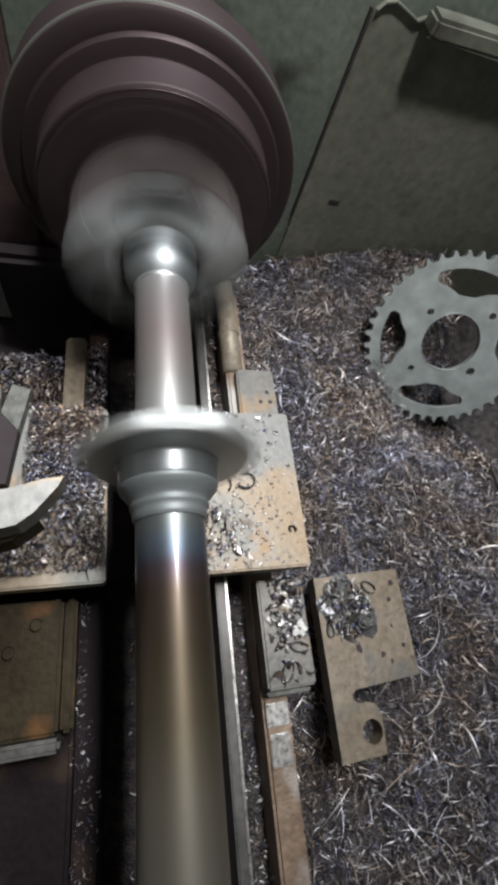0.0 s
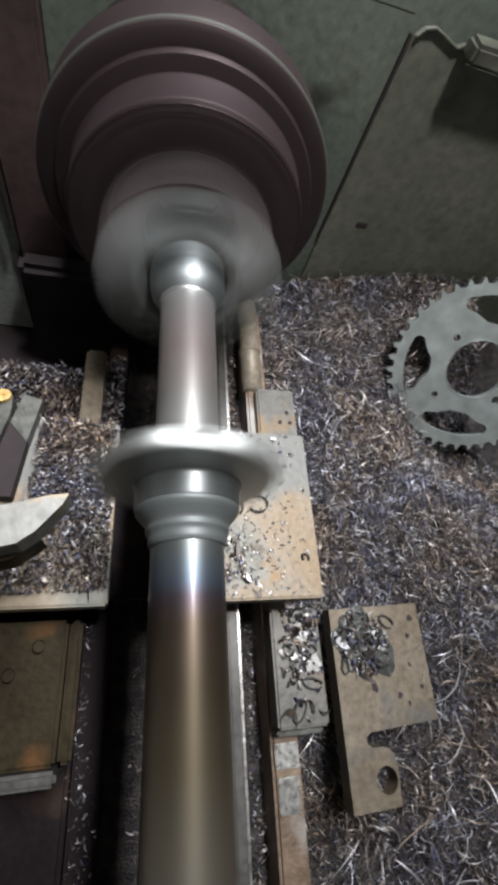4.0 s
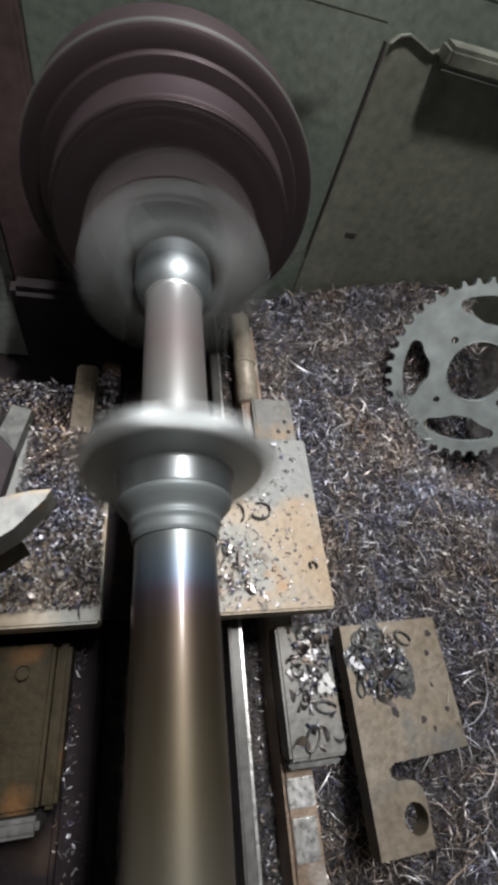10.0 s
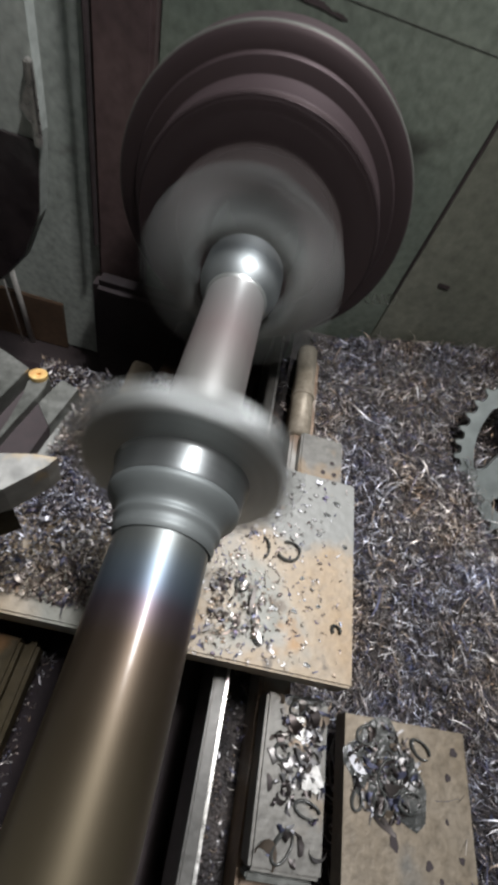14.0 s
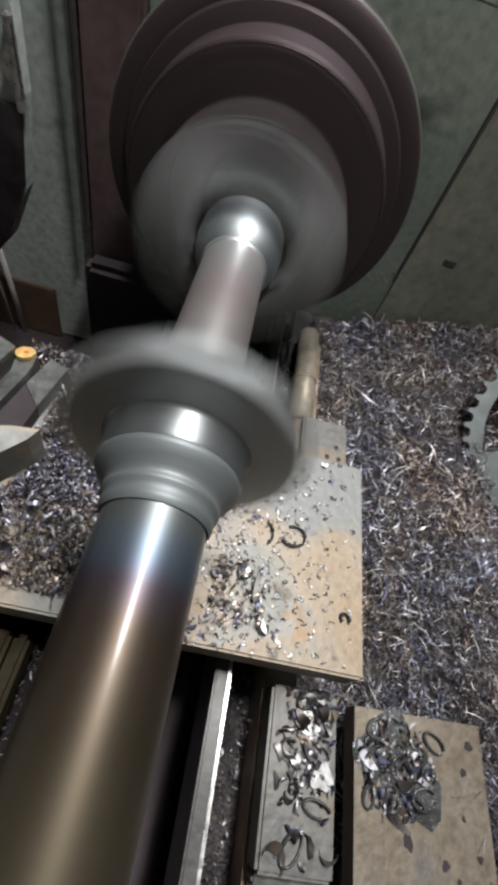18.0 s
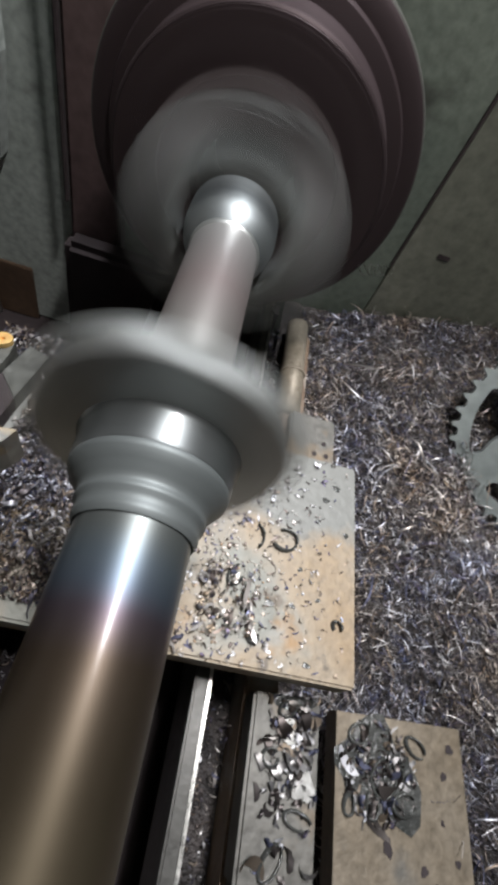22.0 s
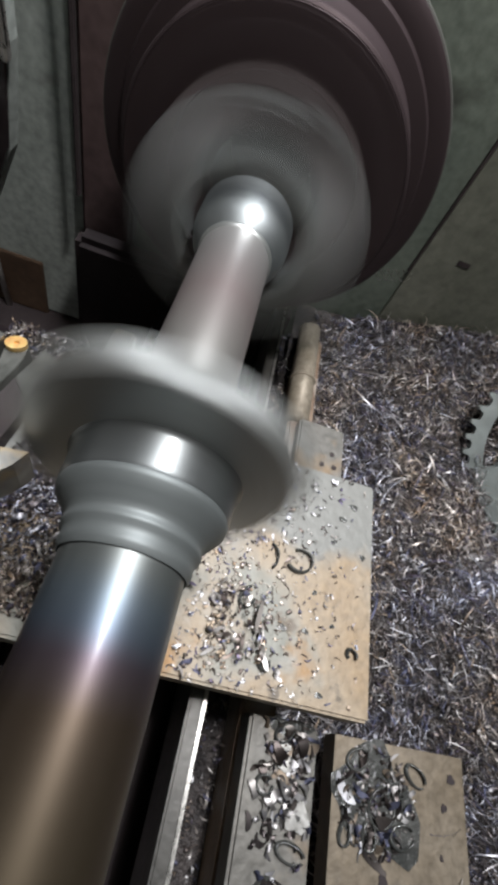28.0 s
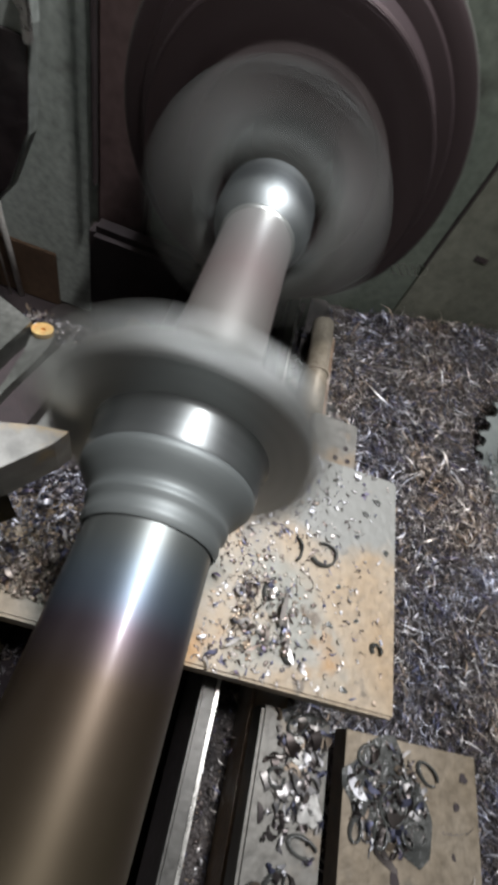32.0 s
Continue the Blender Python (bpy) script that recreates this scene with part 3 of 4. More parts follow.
def bed_ways():
    b = thing("lathe_bed", "oily lathe bed ways darkened for shade, with chips between them", "lathe bed")
    part("rear_rail", box(-0.0590, -0.0525, -0.9, 0.29, -0.085, -0.032, 0.001), RAILSIDE, b, "dark steel rail")
    part("rail_edge", box(-0.0524, -0.0508, -0.9, 0.29, -0.085, -0.0315, 0.0006), RAIL, b, "polished edge of the rail")
    # Black box stands in for the shade in the gap beside the rail.
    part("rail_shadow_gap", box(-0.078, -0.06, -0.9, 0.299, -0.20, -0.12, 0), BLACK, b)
    part("rear_way", box(-0.0290, -0.0100, -0.9, 0.28, -0.14, -0.052, 0.002), RUSTWAY, b, "rusted rear way with worn bright patches")
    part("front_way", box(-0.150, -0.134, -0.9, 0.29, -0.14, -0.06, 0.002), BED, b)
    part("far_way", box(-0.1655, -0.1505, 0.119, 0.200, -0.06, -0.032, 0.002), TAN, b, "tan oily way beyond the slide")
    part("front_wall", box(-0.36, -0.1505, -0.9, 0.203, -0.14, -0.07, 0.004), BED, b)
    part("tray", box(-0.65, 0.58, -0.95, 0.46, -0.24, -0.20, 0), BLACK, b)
    part("back_wall", box(0.56, 0.58, -0.95, 0.325, -0.1995, 0.3, 0), GREEN, b)
    for x0, x1, y0, y1 in ((-0.0275, -0.0115, -0.097, -0.083), (-0.0265, -0.0125, -0.120, -0.101)):
        part("bright_patch", box(x0, x1, y0, y1, -0.0519, -0.0505, 0.0005), RAIL, b, "worn bright patch")

    def gap(rng, n):
        x = np.concatenate([rng.uniform(-0.0495, -0.030, n // 2), rng.uniform(-0.116, -0.078, n - n // 2)])
        y = rng.uniform(-0.35, 0.3, n)
        z = np.where(x > -0.06, -0.075, -0.105) + rng.uniform(-0.006, 0.006, n)
        return np.stack([x, y, z], 1)
    swarf("swarf", 3200, gap, (0.003, 0.009), 8, SWARF, b, "chips fallen between the ways")
    # These floors reuse the dark underlay for shade beneath the fallen chips.
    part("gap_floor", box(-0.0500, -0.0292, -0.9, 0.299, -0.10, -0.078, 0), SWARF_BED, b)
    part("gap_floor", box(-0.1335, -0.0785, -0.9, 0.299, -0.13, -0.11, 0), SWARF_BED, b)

    def way(rng, n):
        y = rng.uniform(-0.30, -0.002, n)
        x = -0.146 + 0.005 * np.sin(y * 40) + rng.normal(0, 0.0035, n)
        return np.stack([x, y, np.where(x > -0.1505, -0.0598, -0.0698)], 1)
    swarf("swarf", 520, way, (0.002, 0.007), 10, SWARF, b, "chips strewn along the front way", 0.9, 0.9)

    def ledge(rng, n):
        x = rng.uniform(-0.24, -0.135, n)
        y = rng.uniform(0.120, 0.202, n)
        z = np.where(x > -0.15, -0.049, -0.066) + rng.uniform(0, 0.016, n) * np.clip((0.24 - y) / 0.1, 0.2, 1)
        return np.stack([x, y, z], 1)
    swarf("swarf", 3600, ledge, (0.003, 0.009), 9, SWARF, b, "chips heaped behind the cross slide")


def front_wing():
    w = thing("saddle_wing", "brown rusted saddle wing with a raised rim", "lathe saddle")
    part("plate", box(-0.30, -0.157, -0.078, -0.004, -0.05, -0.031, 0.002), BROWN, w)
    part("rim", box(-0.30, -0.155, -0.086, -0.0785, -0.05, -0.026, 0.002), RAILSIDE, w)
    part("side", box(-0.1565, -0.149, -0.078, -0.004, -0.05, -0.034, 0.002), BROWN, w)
    for x, y in ((-0.172, -0.018), (-0.186, -0.032)):
        part("screw", turned([(0, 0), (0, 0.0032), (0.0012, 0.0036)], 18, Matrix.Translation((x, y, -0.0295)) @ Matrix.Rotation(radians(90), 4, "X")), BROWN, w)


def cross_slide():
    c = thing("cross_slide", "rust-stained steel cross slide strewn with chips", "lathe slide", (0, 0, 0))
    part("plate", box(-0.098, 0.0, 0.0, 0.116, -0.018, 0.0, 0.0012), RUSTY, c)
    part("front_plate", box(-0.36, -0.1325, 0.0, 0.116, -0.018, 0.0, 0.0012), RUSTY, c)
    # The dark skirt also gives the shade in the slot between the plates.
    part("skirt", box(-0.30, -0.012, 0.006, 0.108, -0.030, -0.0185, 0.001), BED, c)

    def right(rng, n):
        y = 0.116 * rng.random(n)
        x = -0.004 - 0.085 * rng.random(n) ** 0.8
        keep = rng.random(n) < np.clip((-x) / 0.05, 0.25, 1)
        x = np.where(keep, x, -0.05 - 0.04 * rng.random(n))
        return np.stack([x, y, np.full(n, 0.0002)], 1)
    swarf("swarf", 900, right, (0.002, 0.0062), 11, STRAND, c, "small bright chips lying on the plate", 1.7, 1.0, 0.45)

    def corner(rng, n):
        return np.stack([-0.05 - 0.028 * rng.random(n), 0.012 + 0.03 * rng.random(n), 0.0005 + 0.003 * rng.random(n)], 1)
    swarf("swarf", 110, corner, (0.004, 0.009), 12, BLUED, c, "bright chips heaped beside the bar", 1.8, 1.0, 0.5)

    def left(rng, n):
        x = -0.134 - 0.12 * rng.random(n)
        y = 0.008 + (0.106 - 0.022 / (1 + np.exp(-(x + 0.152) / 0.004))) * rng.random(n)
        x = np.where((x < -0.181) & (y > 0.05), -0.135 - 0.042 * rng.random(n), x)
        z = 0.0005 + 0.008 * rng.random(n) * np.clip(y / 0.04, 0.2, 1)
        return np.stack([x, y, z], 1)
    swarf("swarf", 11000, left, (0.003, 0.008), 13, SWARF, c, "chips heaped under the tool", 1.0, 0.9)
    for x, y, r, squash, turn in ((-0.0395, 0.061, 0.0062, 0.85, -2.9), (-0.0560, 0.060, 0.0064, 0.8, -1.3), (-0.0620, 0.0380, 0.0048, 0.6, 1.2), (-0.0100, 0.0250, 0.0022, 0.8, -0.9), (-0.0500, 0.0130, 0.0026, 0.8, 2.0)):
        curled_ring(c, x, y, 0.0001, r, squash, turn, OIL, 2.2 if y == 0.060 else 4.6)
    for k, (x, y, r) in enumerate(((-0.0120, 0.0990, 0.0022), (-0.0180, 0.0900, 0.0020), (-0.0060, 0.0720, 0.0016), (-0.0220, 0.0760, 0.0014), (-0.0330, 0.0300, 0.0016), (-0.0440, 0.0290, 0.0020), (-0.0300, 0.0480, 0.0013), (-0.0240, 0.0060, 0.0016), (-0.0540, 0.0240, 0.0018), (-0.0200, 0.0350, 0.0012))):
        part("pit", slab(ragged(x, y, r, r * 0.8, k + 40), 0.0001, 0.0004), OIL, c, "dark pit")
    return c


def slide_block():
    s = thing("gib_block", "grey steel block with dark pits beyond the cross slide", "steel block")
    part("body", box(-0.0225, 0.0125, 0.120, 0.184, -0.0785, -0.043, 0.0015), GROUND, s)
    for x, y in ((0.004, 0.160), (-0.003, 0.150), (0.006, 0.150)):
        part("pit", turned([(0, 0), (0, 0.0016), (0.0004, 0.0018)], 12, Matrix.Translation((x, y, -0.0428)) @ Matrix.Rotation(radians(90), 4, "X")), BLACK, s)
    r = thing("feed_rod", "tan oily feed rod running under the chuck", "rod")
    part("bar", turned([(0.186, 0), (0.186, 0.0095), (0.29, 0.0095), (0.29, 0)], 28, Matrix.Translation((-0.0225, 0, -0.054))), RODTAN, r, "", True)
    part("collar", turned([(0.228, 0.0096), (0.228, 0.0106), (0.231, 0.0106), (0.231, 0.0096)], 28, Matrix.Translation((-0.0225, 0, -0.054))), RODTAN, r, "", True)


def loose_blocks():
    n = thing("spacer_block", "narrow grey steel block with shiny chips on top", "steel block")
    part("body", box(-0.0285, 0.0060, -0.074, -0.0035, -0.0515, -0.034, 0.0015), GROUND, n)
    part("foot", box(-0.0280, 0.0035, -0.078, -0.0745, -0.0515, -0.040, 0.001), OLIVE, n)

    def on(rng, k):
        near = rng.random(k) < 0.7
        x = np.where(near, rng.normal(-0.006, 0.0055, k), rng.uniform(-0.024, 0.004, k))
        y = np.where(near, rng.choice([-0.012, -0.022, -0.038], k) + rng.normal(0, 0.005, k), rng.uniform(-0.070, -0.006, k))
        return np.stack([np.clip(x, -0.025, 0.004), np.clip(y, -0.071, -0.006), np.full(k, -0.0338)], 1)
    swarf("swarf", 170, on, (0.005, 0.013), 21, SHINY, n, "large shiny blued chips", 2.4, 1.0, 0.35)
    for x, y, r, squash, turn in ((-0.0032, -0.0499, 0.0062, 0.45, -0.2), (-0.0141, -0.0644, 0.0066, 0.5, 1.0), (-0.0181, -0.0289, 0.0036, 0.9, 0.4), (-0.0110, -0.0085, 0.0050, 0.6, 0.7)):
        curled_ring(n, x, y, -0.0339, r, squash, turn, OIL)
    part("chip_flake", slab(ragged(-0.0012, -0.0380, 0.0046, 0.0062, 3), -0.0330, -0.0324), RAIL, n, "bright flat steel flake").matrix_basis = pose(0, 0, 0)
    part("chip_flake", slab(ragged(-0.0105, -0.0175, 0.0045, 0.0050, 5), -0.0332, -0.0326), RAIL, n, "bright flat steel flake").matrix_basis = pose(0, 0, 0)
    part("oil_film", slab(ragged(-0.0086, -0.0060, 0.0100, 0.0040, 8), -0.03395, -0.03365), OIL, n, "dark oil film")
    p = thing("notched_plate", "tan steel plate with a hook notch and a round hole", "steel plate", pose(0, 0, 0, 0, 0, 0))
    out = [(0.027, -0.003), (0.104, -0.001), (0.103, -0.082), (0.047, -0.085), (0.043, -0.0875), (0.043, -0.0915), (0.047, -0.094)]
    out += [(0.054, -0.094), (0.059, -0.0955), (0.0625, -0.099), (0.0635, -0.104), (0.062, -0.128), (0.026, -0.129)]
    part("plate", slab(out, -0.074, -0.060, [circle(0.054, -0.113, 0.0080, 26)]), TAN, p)

    part("oil_film", slab(ragged(0.0520, -0.0270, 0.0225, 0.0230, 11), -0.05995, -0.05965), OIL, p, "dark oil film on the plate")

    def onp(rng, k):
        a, d = rng.uniform(0, 2 * math.pi, k), np.sqrt(rng.random(k))
        return np.stack([0.052 + 0.023 * d * np.cos(a), -0.028 + 0.023 * d * np.sin(a), np.full(k, -0.0597)], 1)
    swarf("swarf", 150, onp, (0.005, 0.014), 22, SHINY, p, "large dark shiny chips", 2.2, 1.0, 0.3)
    for x, y, r, squash, turn in ((0.0655, -0.0399, 0.0065, 0.7, 0.3), (0.0540, -0.0300, 0.0085, 0.8, 1.2), (0.0737, -0.0140, 0.0060, 0.6, -0.6), (0.0400, -0.0120, 0.0060, 0.7, 0.5), (0.0470, -0.0420, 0.0055, 0.6, 1.5), (0.0340, -0.0430, 0.0042, 0.6, 1.4)):
        curled_ring(p, x, y, -0.0598, r, squash, turn, OIL)
    for x, y, r in ((0.0908, -0.0249, 0.0016), (0.0960, -0.0120, 0.0020), (0.0754, -0.0644, 0.0018), (0.0950, -0.0600, 0.0014), (0.0880, -0.0450, 0.0010), (0.0820, -0.0700, 0.0012), (0.0557, -0.0575, 0.0026)):
        part("pit", slab(ragged(x, y, r, r * 1.3, int(x * 9000)), -0.05995, -0.0596), BLACK, p, "dark pit")


def sprocket():
    teeth, ro, rr = 42, 0.0815, 0.0760
    out = []
    for i in range(teeth):
        for k, r in ((-0.34, rr), (-0.22, rr + 0.001), (-0.09, ro - 0.0006), (0.0, ro), (0.09, ro - 0.0006), (0.22, rr + 0.001), (0.34, rr)):
            a = 2 * math.pi * (i + k) / teeth
            out.append((r * math.cos(a), r * math.sin(a)))
    holes = [circle(0, 0, 0.0268, 40)]
    for a0, half in ((radians(68), 0.55), (radians(166), 0.44), (radians(248), 0.55), (radians(346), 0.44)):
        hole = [(0.0665 * math.cos(a0 + t), 0.0665 * math.sin(a0 + t)) for t in np.linspace(-half * 0.88, half * 0.88, 12)]
        hole += [(r * math.cos(a0 + t * half), r * math.sin(a0 + t * half)) for t, r in ((0.97, 0.0645), (1.0, 0.061), (0.97, 0.0575), (0.7, 0.0515), (0.5, 0.0465), (0.38, 0.0440), (0.2, 0.0428), (-0.2, 0.0428), (-0.38, 0.0440), (-0.5, 0.0465), (-0.7, 0.0515), (-0.97, 0.0575), (-1.0, 0.061), (-0.97, 0.0645))]
        holes.append(hole)
    for deg, r, size in ((25, 0.0415, 0.0032), (118, 0.0370, 0.0032), (206, 0.0420, 0.0030), (299, 0.0370, 0.0042)):
        holes.append(circle(r * math.cos(radians(deg)), r * math.sin(radians(deg)), size, 14))
    m = Matrix(((0.8961, -0.3039, -0.3236, 0.1969), (-0.0346, 0.6790, -0.7334, 0.2071), (0.4425, 0.6683, 0.5979, -0.0126), (0, 0, 0, 1)))
    s = thing("sprocket", "grey toothed chain sprocket with cut-outs leaning on the chips", "sprocket", m)
    grown = [[(1.053 * x, 1.053 * y) for x, y in loop] for loop in (out, *holes)]
    part("plate", slab(grown[0], -0.0065, 0.0, grown[1:]), SPROCKET, s)
    part("bore_rim", turned([(-0.0004, 0.02835), (0.0005, 0.0285), (0.0005, 0.0291), (-0.0004, 0.0295)], 48, Matrix.Rotation(radians(90), 4, "X")), SPROCKET, s, "", True)


def chuck():
    c = thing("lathe_chuck", "dark steel lathe chuck spinning fast", "lathe chuck", SPINDLE)
    creased(part("body", turned([(0.300, 0.0), (0.300, 0.076), (0.276, 0.077), (0.274, 0.0890), (0.2715, 0.0912), (0.2450, 0.0918), (0.2425, 0.0910), (0.2410, 0.0885), (0.2405, 0.0812), (0.2375, 0.0800), (0.2370, 0.0782), (0.2360, 0.0728), (0.2300, 0.0720), (0.2145, 0.0717), (0.2122, 0.0700), (0.2120, 0.0480), (0.2135, 0.0470), (0.2135, 0.0260), (0.260, 0.0245), (0.260, 0.0)], 96), CHUCK, c))
    # Thin added rings draw the highlights along rim and face edge.
    creased(part("rim_highlight", turned([(0.2452, 0.0914), (0.2448, 0.0921), (0.2434, 0.0918), (0.2428, 0.0908)], 96), OLIVE, c, "paler ring painted for the rim's highlight"))
    creased(part("face_highlight_ring", turned([(0.2150, 0.0714), (0.2146, 0.0720), (0.2132, 0.0717), (0.2124, 0.0705)], 96), CHUCK, c, "thin ring added for the face edge's highlight"))
    for k in range(3):
        a0 = radians(120 * k + 20)
        turn_jaw = Matrix.Rotation(-a0, 4, "Y")

        def block(r0, r1, wide, narrow, y0, y1, bevel):
            """A jaw's stepped block, narrower towards the rim."""
            bm = box(r0, r1, y0, y1, -0.5, 0.5, 0)
            for v in bm.verts:
                v.co.z *= wide if v.co.x < (r0 + r1) / 2 else narrow
            bmesh.ops.bevel(bm, geom=bm.edges[:], offset=bevel, segments=2, affect="EDGES")
            bmesh.ops.transform(bm, matrix=turn_jaw, verts=bm.verts[:])
            return bm
        jaw = part("jaw", block(0.0290, 0.0515, 0.034, 0.024, 0.1760, 0.2118, 0.0015), JAWSIDE, c, "dark hardened jaw")
        part("jaw_nose", block(0.0236, 0.0525 + 0.0012 * k, 0.038, 0.012, 0.1580 + 0.0006 * k, 0.1758, 0.0022), JAW, jaw, "bright worn jaw nose")
        part("jaw_guide", block(0.0300, 0.0690, 0.020, 0.018, 0.2050, 0.2128, 0.0010), CHUCK, jaw, "dark jaw guide")
        bm = turned([(0.2080, 0), (0.2080, 0.004), (0.2130, 0.004)], 16, Matrix.Translation((0.060 * math.cos(a0 + 1.05), 0, 0.060 * math.sin(a0 + 1.05))))
        part("screw", bm, BLACK, c)
    return c


def workpiece():
    w = thing("workpiece", "turned steel shaft with a flange, heat tinted, spinning in the chuck", "turned shaft", SPINDLE)
    creased(part("centre_sleeve", turned([(0.1490, 0.0150), (0.1500, 0.0158), (0.1520, 0.0178), (0.1560, 0.0200), (0.1620, 0.0212), (0.1640, 0.0214), (0.176, 0.0214), (0.176, 0.0)], 72), BRIGHT, w, "bright polished collar"))
    creased(part("shaft", turned([(0.1500, 0.0), (0.1500, 0.0142), (0.1485, 0.0150), (0.0410, 0.0150)], 72), TEMPER_SHADE, w))
    creased(part("bar", turned([(0.0140, 0.0154), (0.0130, 0.0153), (-0.70, 0.0152), (-0.70, 0.0)], 72), TEMPER_SHADE, w, "heat-tinted thick bar, blue and straw, with shade painted dark below the neck"))
    creased(part("hub", turned([(0.0390, 0.0246), (0.0382, 0.0236), (0.0372, 0.0231), (0.0292, 0.0228), (0.0284, 0.0224)], 72), HUB, w, "bright turned boss"), 30)
    creased(part("neck", turned([(0.0284, 0.0224), (0.0278, 0.0226), (0.0264, 0.0222), (0.0242, 0.0204), (0.0220, 0.0185), (0.0208, 0.0177), (0.0198, 0.0174), (0.0190, 0.0178), (0.0180, 0.0176), (0.0172, 0.0168), (0.0152, 0.0165), (0.0144, 0.0167), (0.0134, 0.0165), (0.0122, 0.0158)], 72), NECK, w, "dull grey stepped neck"), 60)
    creased(part("shaft_end", turned([(0.1492, 0.0150), (0.1487, 0.0158), (0.1472, 0.0158), (0.1464, 0.0150)], 72), FLANGE, w, "pale chamfered end of the shaft"), 80)
    bm = bmesh.new()
    n = 120

    def lobe(i):
        a = 2 * math.pi * i / n
        return 0.0360 / (abs(math.cos(a)) ** 5 + abs(math.sin(a)) ** 5) ** 0.2 + 0.0014 * math.cos(a)
    rings = []
    for y, k, fixed in ((0.0480, None, 0.0148), (0.0478, 0.975, None), (0.0468, 1.0, None), (0.0405, 1.0, None), (0.0396, 0.98, None), (0.0388, None, 0.0240)):
        rings.append([bm.verts.new(((fixed or lobe(i) * k) * math.cos(2 * math.pi * i / n), y, (fixed or lobe(i) * k) * math.sin(2 * math.pi * i / n))) for i in range(n)])
    for a, b in zip(rings, rings[1:]):
        for i in range(n):
            j = (i + 1) % n
            bm.faces.new((a[i], a[j], b[j], b[i]))
    bmesh.ops.recalc_face_normals(bm, faces=bm.faces[:])
    creased(part("flange", bm, FLANGE, w, "bright lobed flange"))
    return w


def tool_post():
    t = thing("tool_post", "dark steel tool post with two cutting tools clamped in it", "tool post", (0, 0, 0))
    # lower tool: bright ground bar with a pointed end
    bm = slab([(-0.1480, 0.0335), (-0.1560, 0.0325), (-0.1680, 0.0290), (-0.1780, 0.0268), (-0.30, 0.004), (-0.30, -0.016), (-0.1740, 0.0105), (-0.1655, 0.0125), (-0.1590, 0.0175), (-0.1500, 0.0290)], 0.070, 0.085)
    part("lower_tool", bm, WELD, t, "bright ground cutting tool with brazed tip").matrix_basis = pose(0, 0.003, 0)
    part("tool_support", slab([(-0.1590, 0.0180), (-0.1700, 0.0095), (-0.30, -0.020), (-0.30, -0.003), (-0.17, 0.024)], 0.052, 0.0695), BROWN, t, "rusty support bar").matrix_basis = pose(0, 0.003, 0)
    part("tool_holder", slab([(-0.2067, 0.1218), (-0.2258, 0.1299), (-0.2380, 0.1275), (-0.2640, -0.0200), (-0.2312, -0.0200)], 0.0005, 0.0205), OLIVE, t)
    part("tool_shank", slab([(-0.1969, 0.1240), (-0.1960, 0.1160), (-0.1967, 0.1087), (-0.2009, 0.0871), (-0.2033, 0.0705), (-0.2044, 0.0705), (-0.2036, 0.0890), (-0.2044, 0.1080), (-0.2064, 0.1200), (-0.2050, 0.1262)], 0.0003, 0.0150), OLIVE, t)
    part("second_holder", slab([(-0.1917, 0.1280), (-0.1807, 0.1244), (-0.1856, 0.0947), (-0.1966, 0.1074)], 0.0004, 0.0100), OLIVE, t)
    # Flat black slab paints the shade of the hollow between the holders.
    part("holder_hollow_shade", slab([(-0.1966, 0.1072), (-0.1858, 0.0946), (-0.1895, 0.0600), (-0.2060, 0.0600), (-0.2310, 0.0000), (-0.2075, 0.1160)], 0.0003, 0.0092), BLACK, t, "black slab for the shaded hollow between the holders")
    tip = part("insert", slab(circle(-0.2017, 0.1215, 0.0050, 18, 0.82, 0.4), 0.0152, 0.0180, [circle(-0.2012, 0.1212, 0.0012, 14)]), GOLD, t, "gold coated carbide insert")
    part("insert_screw", turned([(0, 0), (0, 0.0016), (0.0010, 0.0013)], 14, Matrix.Translation((-0.2012, 0.1212, 0.0168)) @ Matrix.Rotation(radians(90), 4, "X")), GOLD, tip)
    part("clamp_bar", box(-0.34, -0.200, -0.03, 0.066, 0.045, 0.0655, 0.003), OLIVE, t)
    part("body", box(-0.36, -0.215, -0.03, 0.075, 0.0101, 0.1035, 0.004), OLIVE, t)
    part("base", box(-0.35, -0.210, -0.02, 0.080, 0.0001, 0.0100, 0.001), BROWN, t)
    part("top_plate", box(-0.36, -0.1900, -0.02, 0.088, 0.1040, 0.1120, 0.002), OLIVE, t)
    part("wood_packing", box(-0.27, -0.1930, 0.066, 0.094, 0.1250, 0.1530, 0.002), WOOD, t, "pale splintered wooden packing block")
    part("wood_foot", box(-0.27, -0.1980, 0.070, 0.092, 0.1122, 0.1248, 0.002), WOOD, t, "short wooden packing piece")
    bolt = part("clamp_bolt", turned([(0, 0.0), (0, 0.009), (0.010, 0.009), (0.0105, 0.0)], 6, Matrix.Translation((-0.2050, 0.056, 0.1262)) @ Matrix.Rotation(radians(90), 4, "X")), BLACK, t, "black square-headed clamp bolt")
    for k in range(6):
        part("thread", turned([(0, 0.0052), (0.0009, 0.0064), (0.0018, 0.0052)], 20, Matrix.Translation((-0.2050, 0.056, 0.1140 + 0.0021 * k)) @ Matrix.Rotation(radians(90), 4, "X")), OLIVE, bolt)
    return t


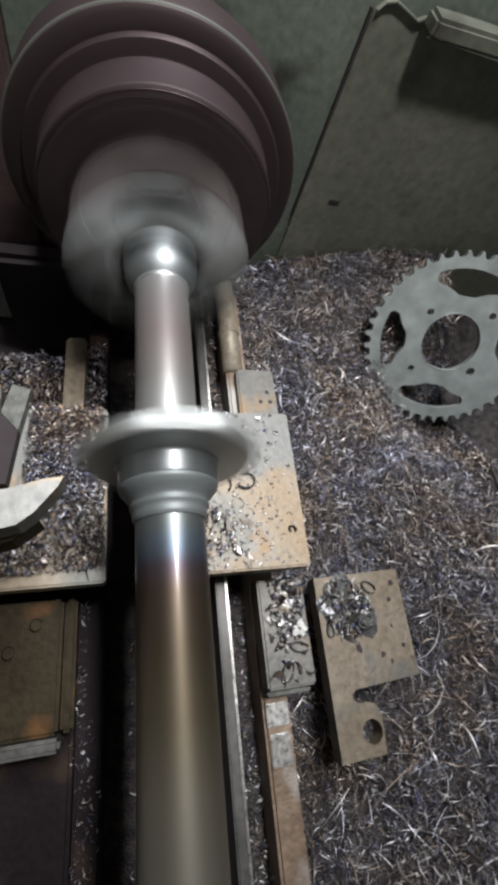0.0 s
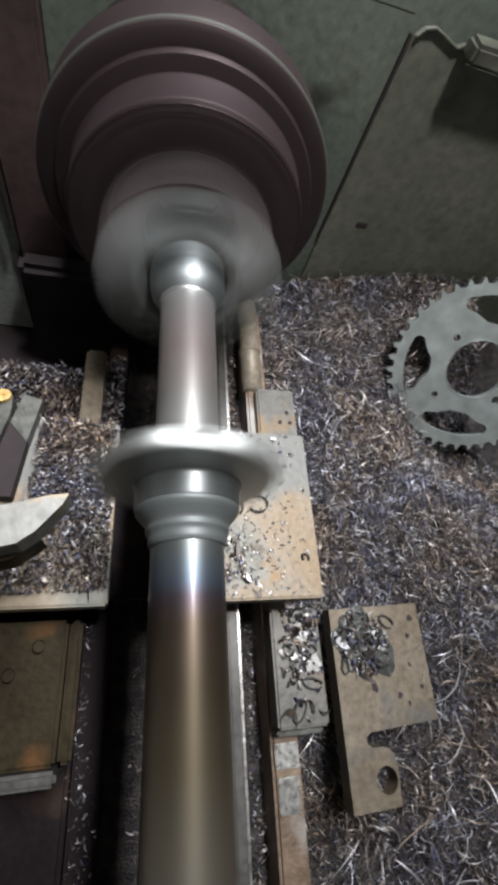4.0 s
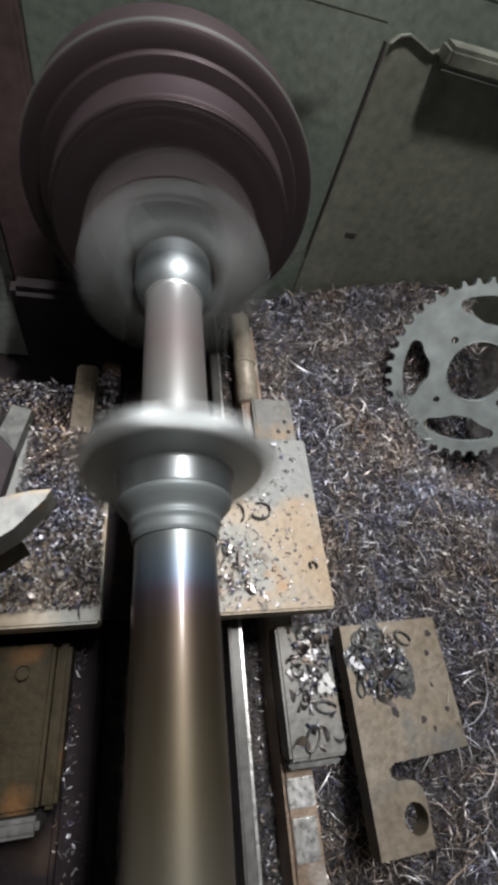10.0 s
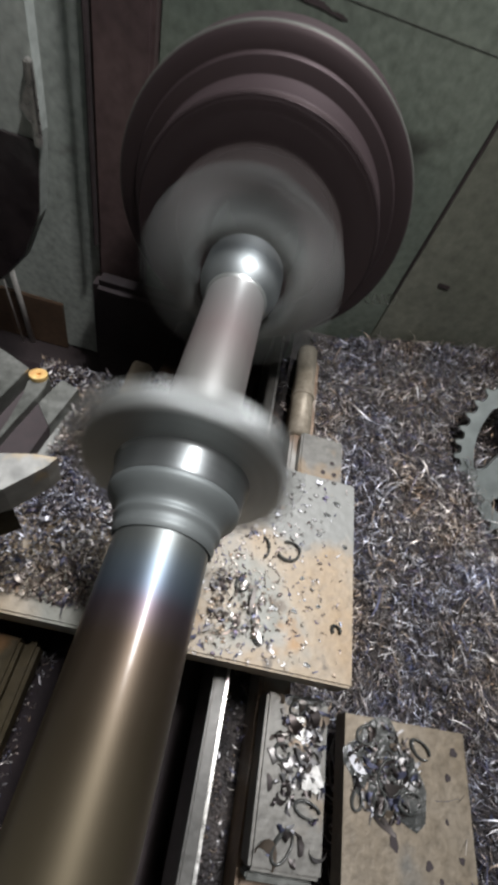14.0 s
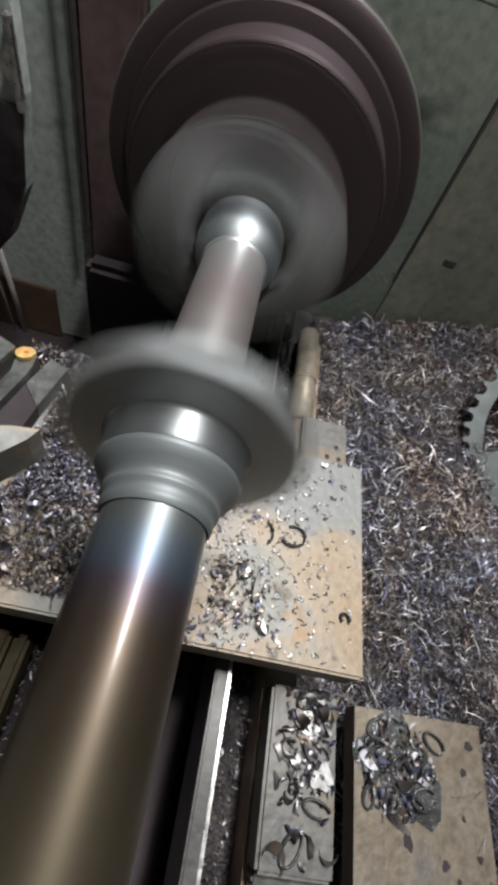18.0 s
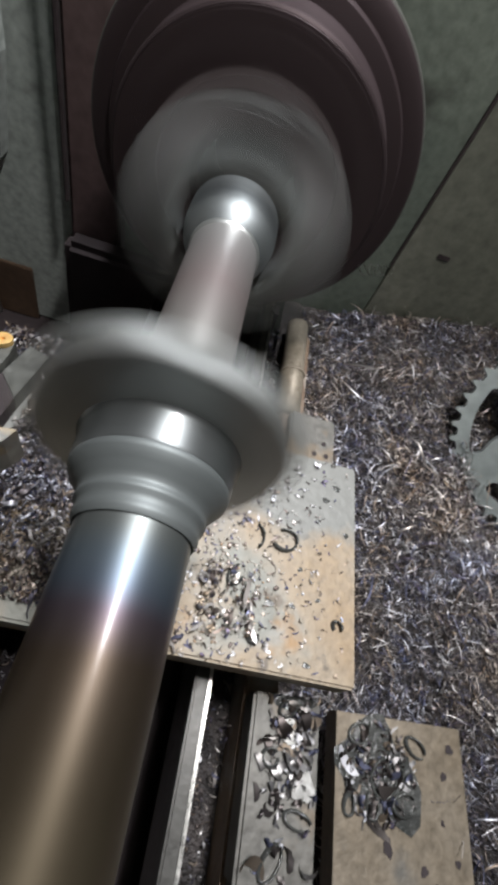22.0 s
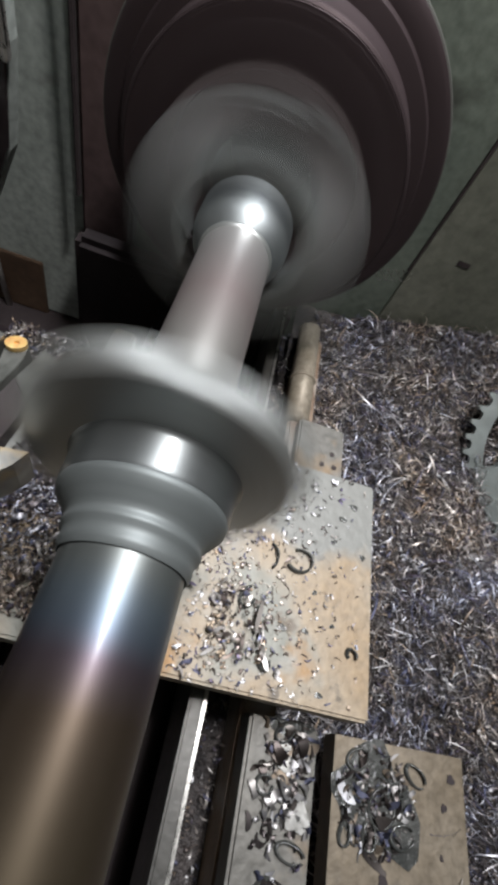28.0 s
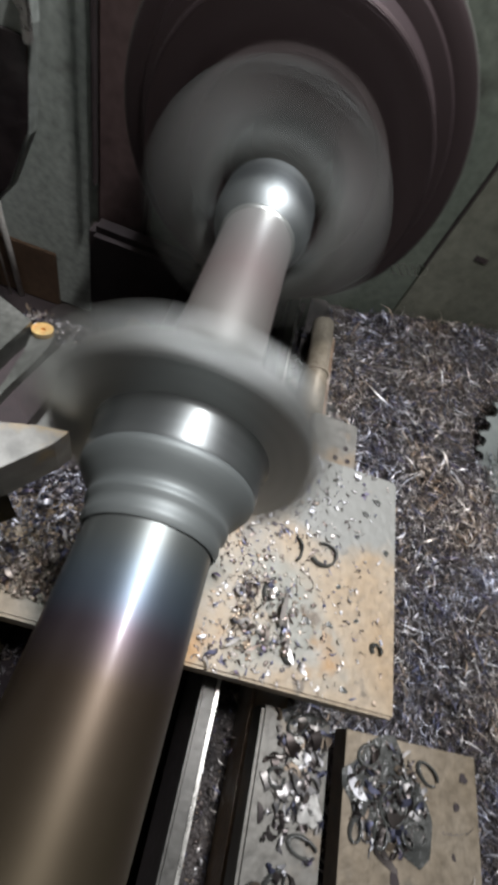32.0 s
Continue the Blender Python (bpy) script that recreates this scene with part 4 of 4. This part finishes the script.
def red_rag():
    r = thing("cleaning_rag", "crumpled red cloth rag lying on the chips", "rag")
    bm = bmesh.new()
    n = 22
    grid = []
    for i in range(n):
        row = []
        for j in range(n):
            x, y = 0.176 + 0.006 * i, -0.245 + 0.0035 * j
            z = swarf_height(x, y) + 0.010 + 0.008 * noise.noise((x * 55, y * 55, 1.0)) + 0.004 * noise.noise((x * 130, y * 130, 4.0))
            row.append(bm.verts.new((x + 0.004 * noise.noise((x * 60, y * 60, 7)), y, z)))
        grid.append(row)
    for i in range(n - 1):
        for j in range(n - 1):
            bm.faces.new((grid[i][j], grid[i + 1][j], grid[i + 1][j + 1], grid[i][j + 1]))
    ex = bmesh.ops.extrude_face_region(bm, geom=bm.faces[:])
    bmesh.ops.translate(bm, verts=[v for v in ex["geom"] if isinstance(v, bmesh.types.BMVert)], vec=(0, 0, -0.0015))
    bmesh.ops.recalc_face_normals(bm, faces=bm.faces[:])
    part("cloth", bm, RAG, r, "", True)
    t = thing("tray_plate", "dark oily plate at the edge of the chip heap", "metal plate")
    part("sheet", box(0.236, 0.330, -0.030, 0.088, -0.110, -0.050, 0.002), OLIVE, t)


def hanging_curl():
    h = thing("curled_chip", "thin springy steel chip hanging at the guard", "metal chip")
    bm = bmesh.new()
    pts = [Vector((0.012 + 0.024 * s + 0.0035 * math.cos(26 * s), 0.3235 + 0.003 * math.sin(26 * s), -0.002 + 0.008 * s + 0.0035 * math.sin(26 * s))) for s in np.linspace(0, 1, 60)]
    vs = [(bm.verts.new(p), bm.verts.new(p + Vector((0.0003, -0.0004, 0.0009)))) for p in pts]
    for a, c in zip(vs, vs[1:]):
        bm.faces.new((a[0], c[0], c[1], a[1]))
    part("ribbon", bm, RAIL, h, "", True)


def lever():
    v = thing("control_lever", "thin bright steel lever standing before the column", "lever")
    rod = Matrix.Translation((-0.3300, 0.3365, -0.1995)) @ Matrix.Rotation(radians(-4), 4, "Y") @ Matrix.Rotation(radians(90), 4, "X")
    part("wire", turned([(0.0, 0.0), (0.0, 0.0008), (0.120, 0.0008), (0.1205, 0.0)], 10, Matrix.Translation((-0.0095, -0.004, 0)) @ rod), LEVER, v, "thin bright wire", True)
    part("rod", turned([(0.0, 0.0), (0.0, 0.0030), (0.125, 0.0028), (0.126, 0.0)], 16, rod), LEVER, v, "", True)


def apron_cover():
    c = thing("belt_cover", "green sheet cover with a worn bright folded edge", "machine cover")
    bm = bmesh.new()
    prof = [(-0.50, 0.30), (-0.242, 0.30), (-0.2415, 0.115), (-0.242, 0.085), (-0.250, 0.03), (-0.268, -0.01), (-0.292, -0.04), (-0.50, -0.06)]
    f = bm.faces.new([bm.verts.new((x, 0.25, z)) for x, z in prof])
    ex = bmesh.ops.extrude_face_region(bm, geom=[f])
    bmesh.ops.translate(bm, verts=[v for v in ex["geom"] if isinstance(v, bmesh.types.BMVert)], vec=(0, 0.010, 0))
    bmesh.ops.recalc_face_normals(bm, faces=bm.faces[:])
    part("shell", bm, COLUMN, c)
    part("lower_skirt", slab([(-0.50, -0.055), (-0.290, -0.035), (-0.266, -0.005), (-0.250, 0.032), (-0.2435, 0.080), (-0.50, 0.078)], 0, 0.003), SKIRT, c, "black oily lower skirt").matrix_basis = pose(0, 0.2495, 0, 90)
    part("worn_edge", box(-0.2445, -0.2405, 0.244, 0.2498, 0.078, 0.122, 0.001), RAIL, c, "chipped bright edge")
    part("worn_corner", slab([(-0.2405, 0.085), (-0.2405, 0.118), (-0.25, 0.098)], 0, 0.002), RAIL, c, "bare metal corner").matrix_basis = pose(0, 0.2465, 0, 90)


room()
headstock()
splash_guard()
bed_ways()
front_wing()
slide_block()
loose_blocks()
sprocket()
apron_cover()
lever()
hanging_curl()
swarf_heap()
red_rag()
SLIDE = cross_slide()
CHUCK_THING = chuck()
WORK = workpiece()
POST = tool_post()


def motions():
    """The spindle turns through the whole clip while the slide and the tool creep in."""
    turn = 86.0
    frames = range(0, 32 * FPS + 1)
    walk(CHUCK_THING, [(k / FPS, SPINDLE @ pose(0, 0, 0, 0, turn * k, 0)) for k in frames])
    walk(WORK, [(k / FPS, SPINDLE @ pose(0, 0, 0, 0, turn * k, 0)) for k in frames])
    slide = [(0, 0.0014), (1, 0.0006), (2, -0.0007), (3.5, -0.0020), (5.5, -0.0023), (7.5, -0.0022), (9.5, -0.0008), (11.5, 0.0018), (13.5, 0.0042), (17, 0.0041), (19, 0.0052), (21, 0.0067), (23, 0.0083), (25, 0.0106), (28.5, 0.0141), (30.5, 0.0165), (32, 0.0180)]
    walk(SLIDE, [(t, pose(x, 0, 0)) for t, x in slide])
    walk(POST, [(t, pose(x, 0, 0)) for t, x in slide])


motions()
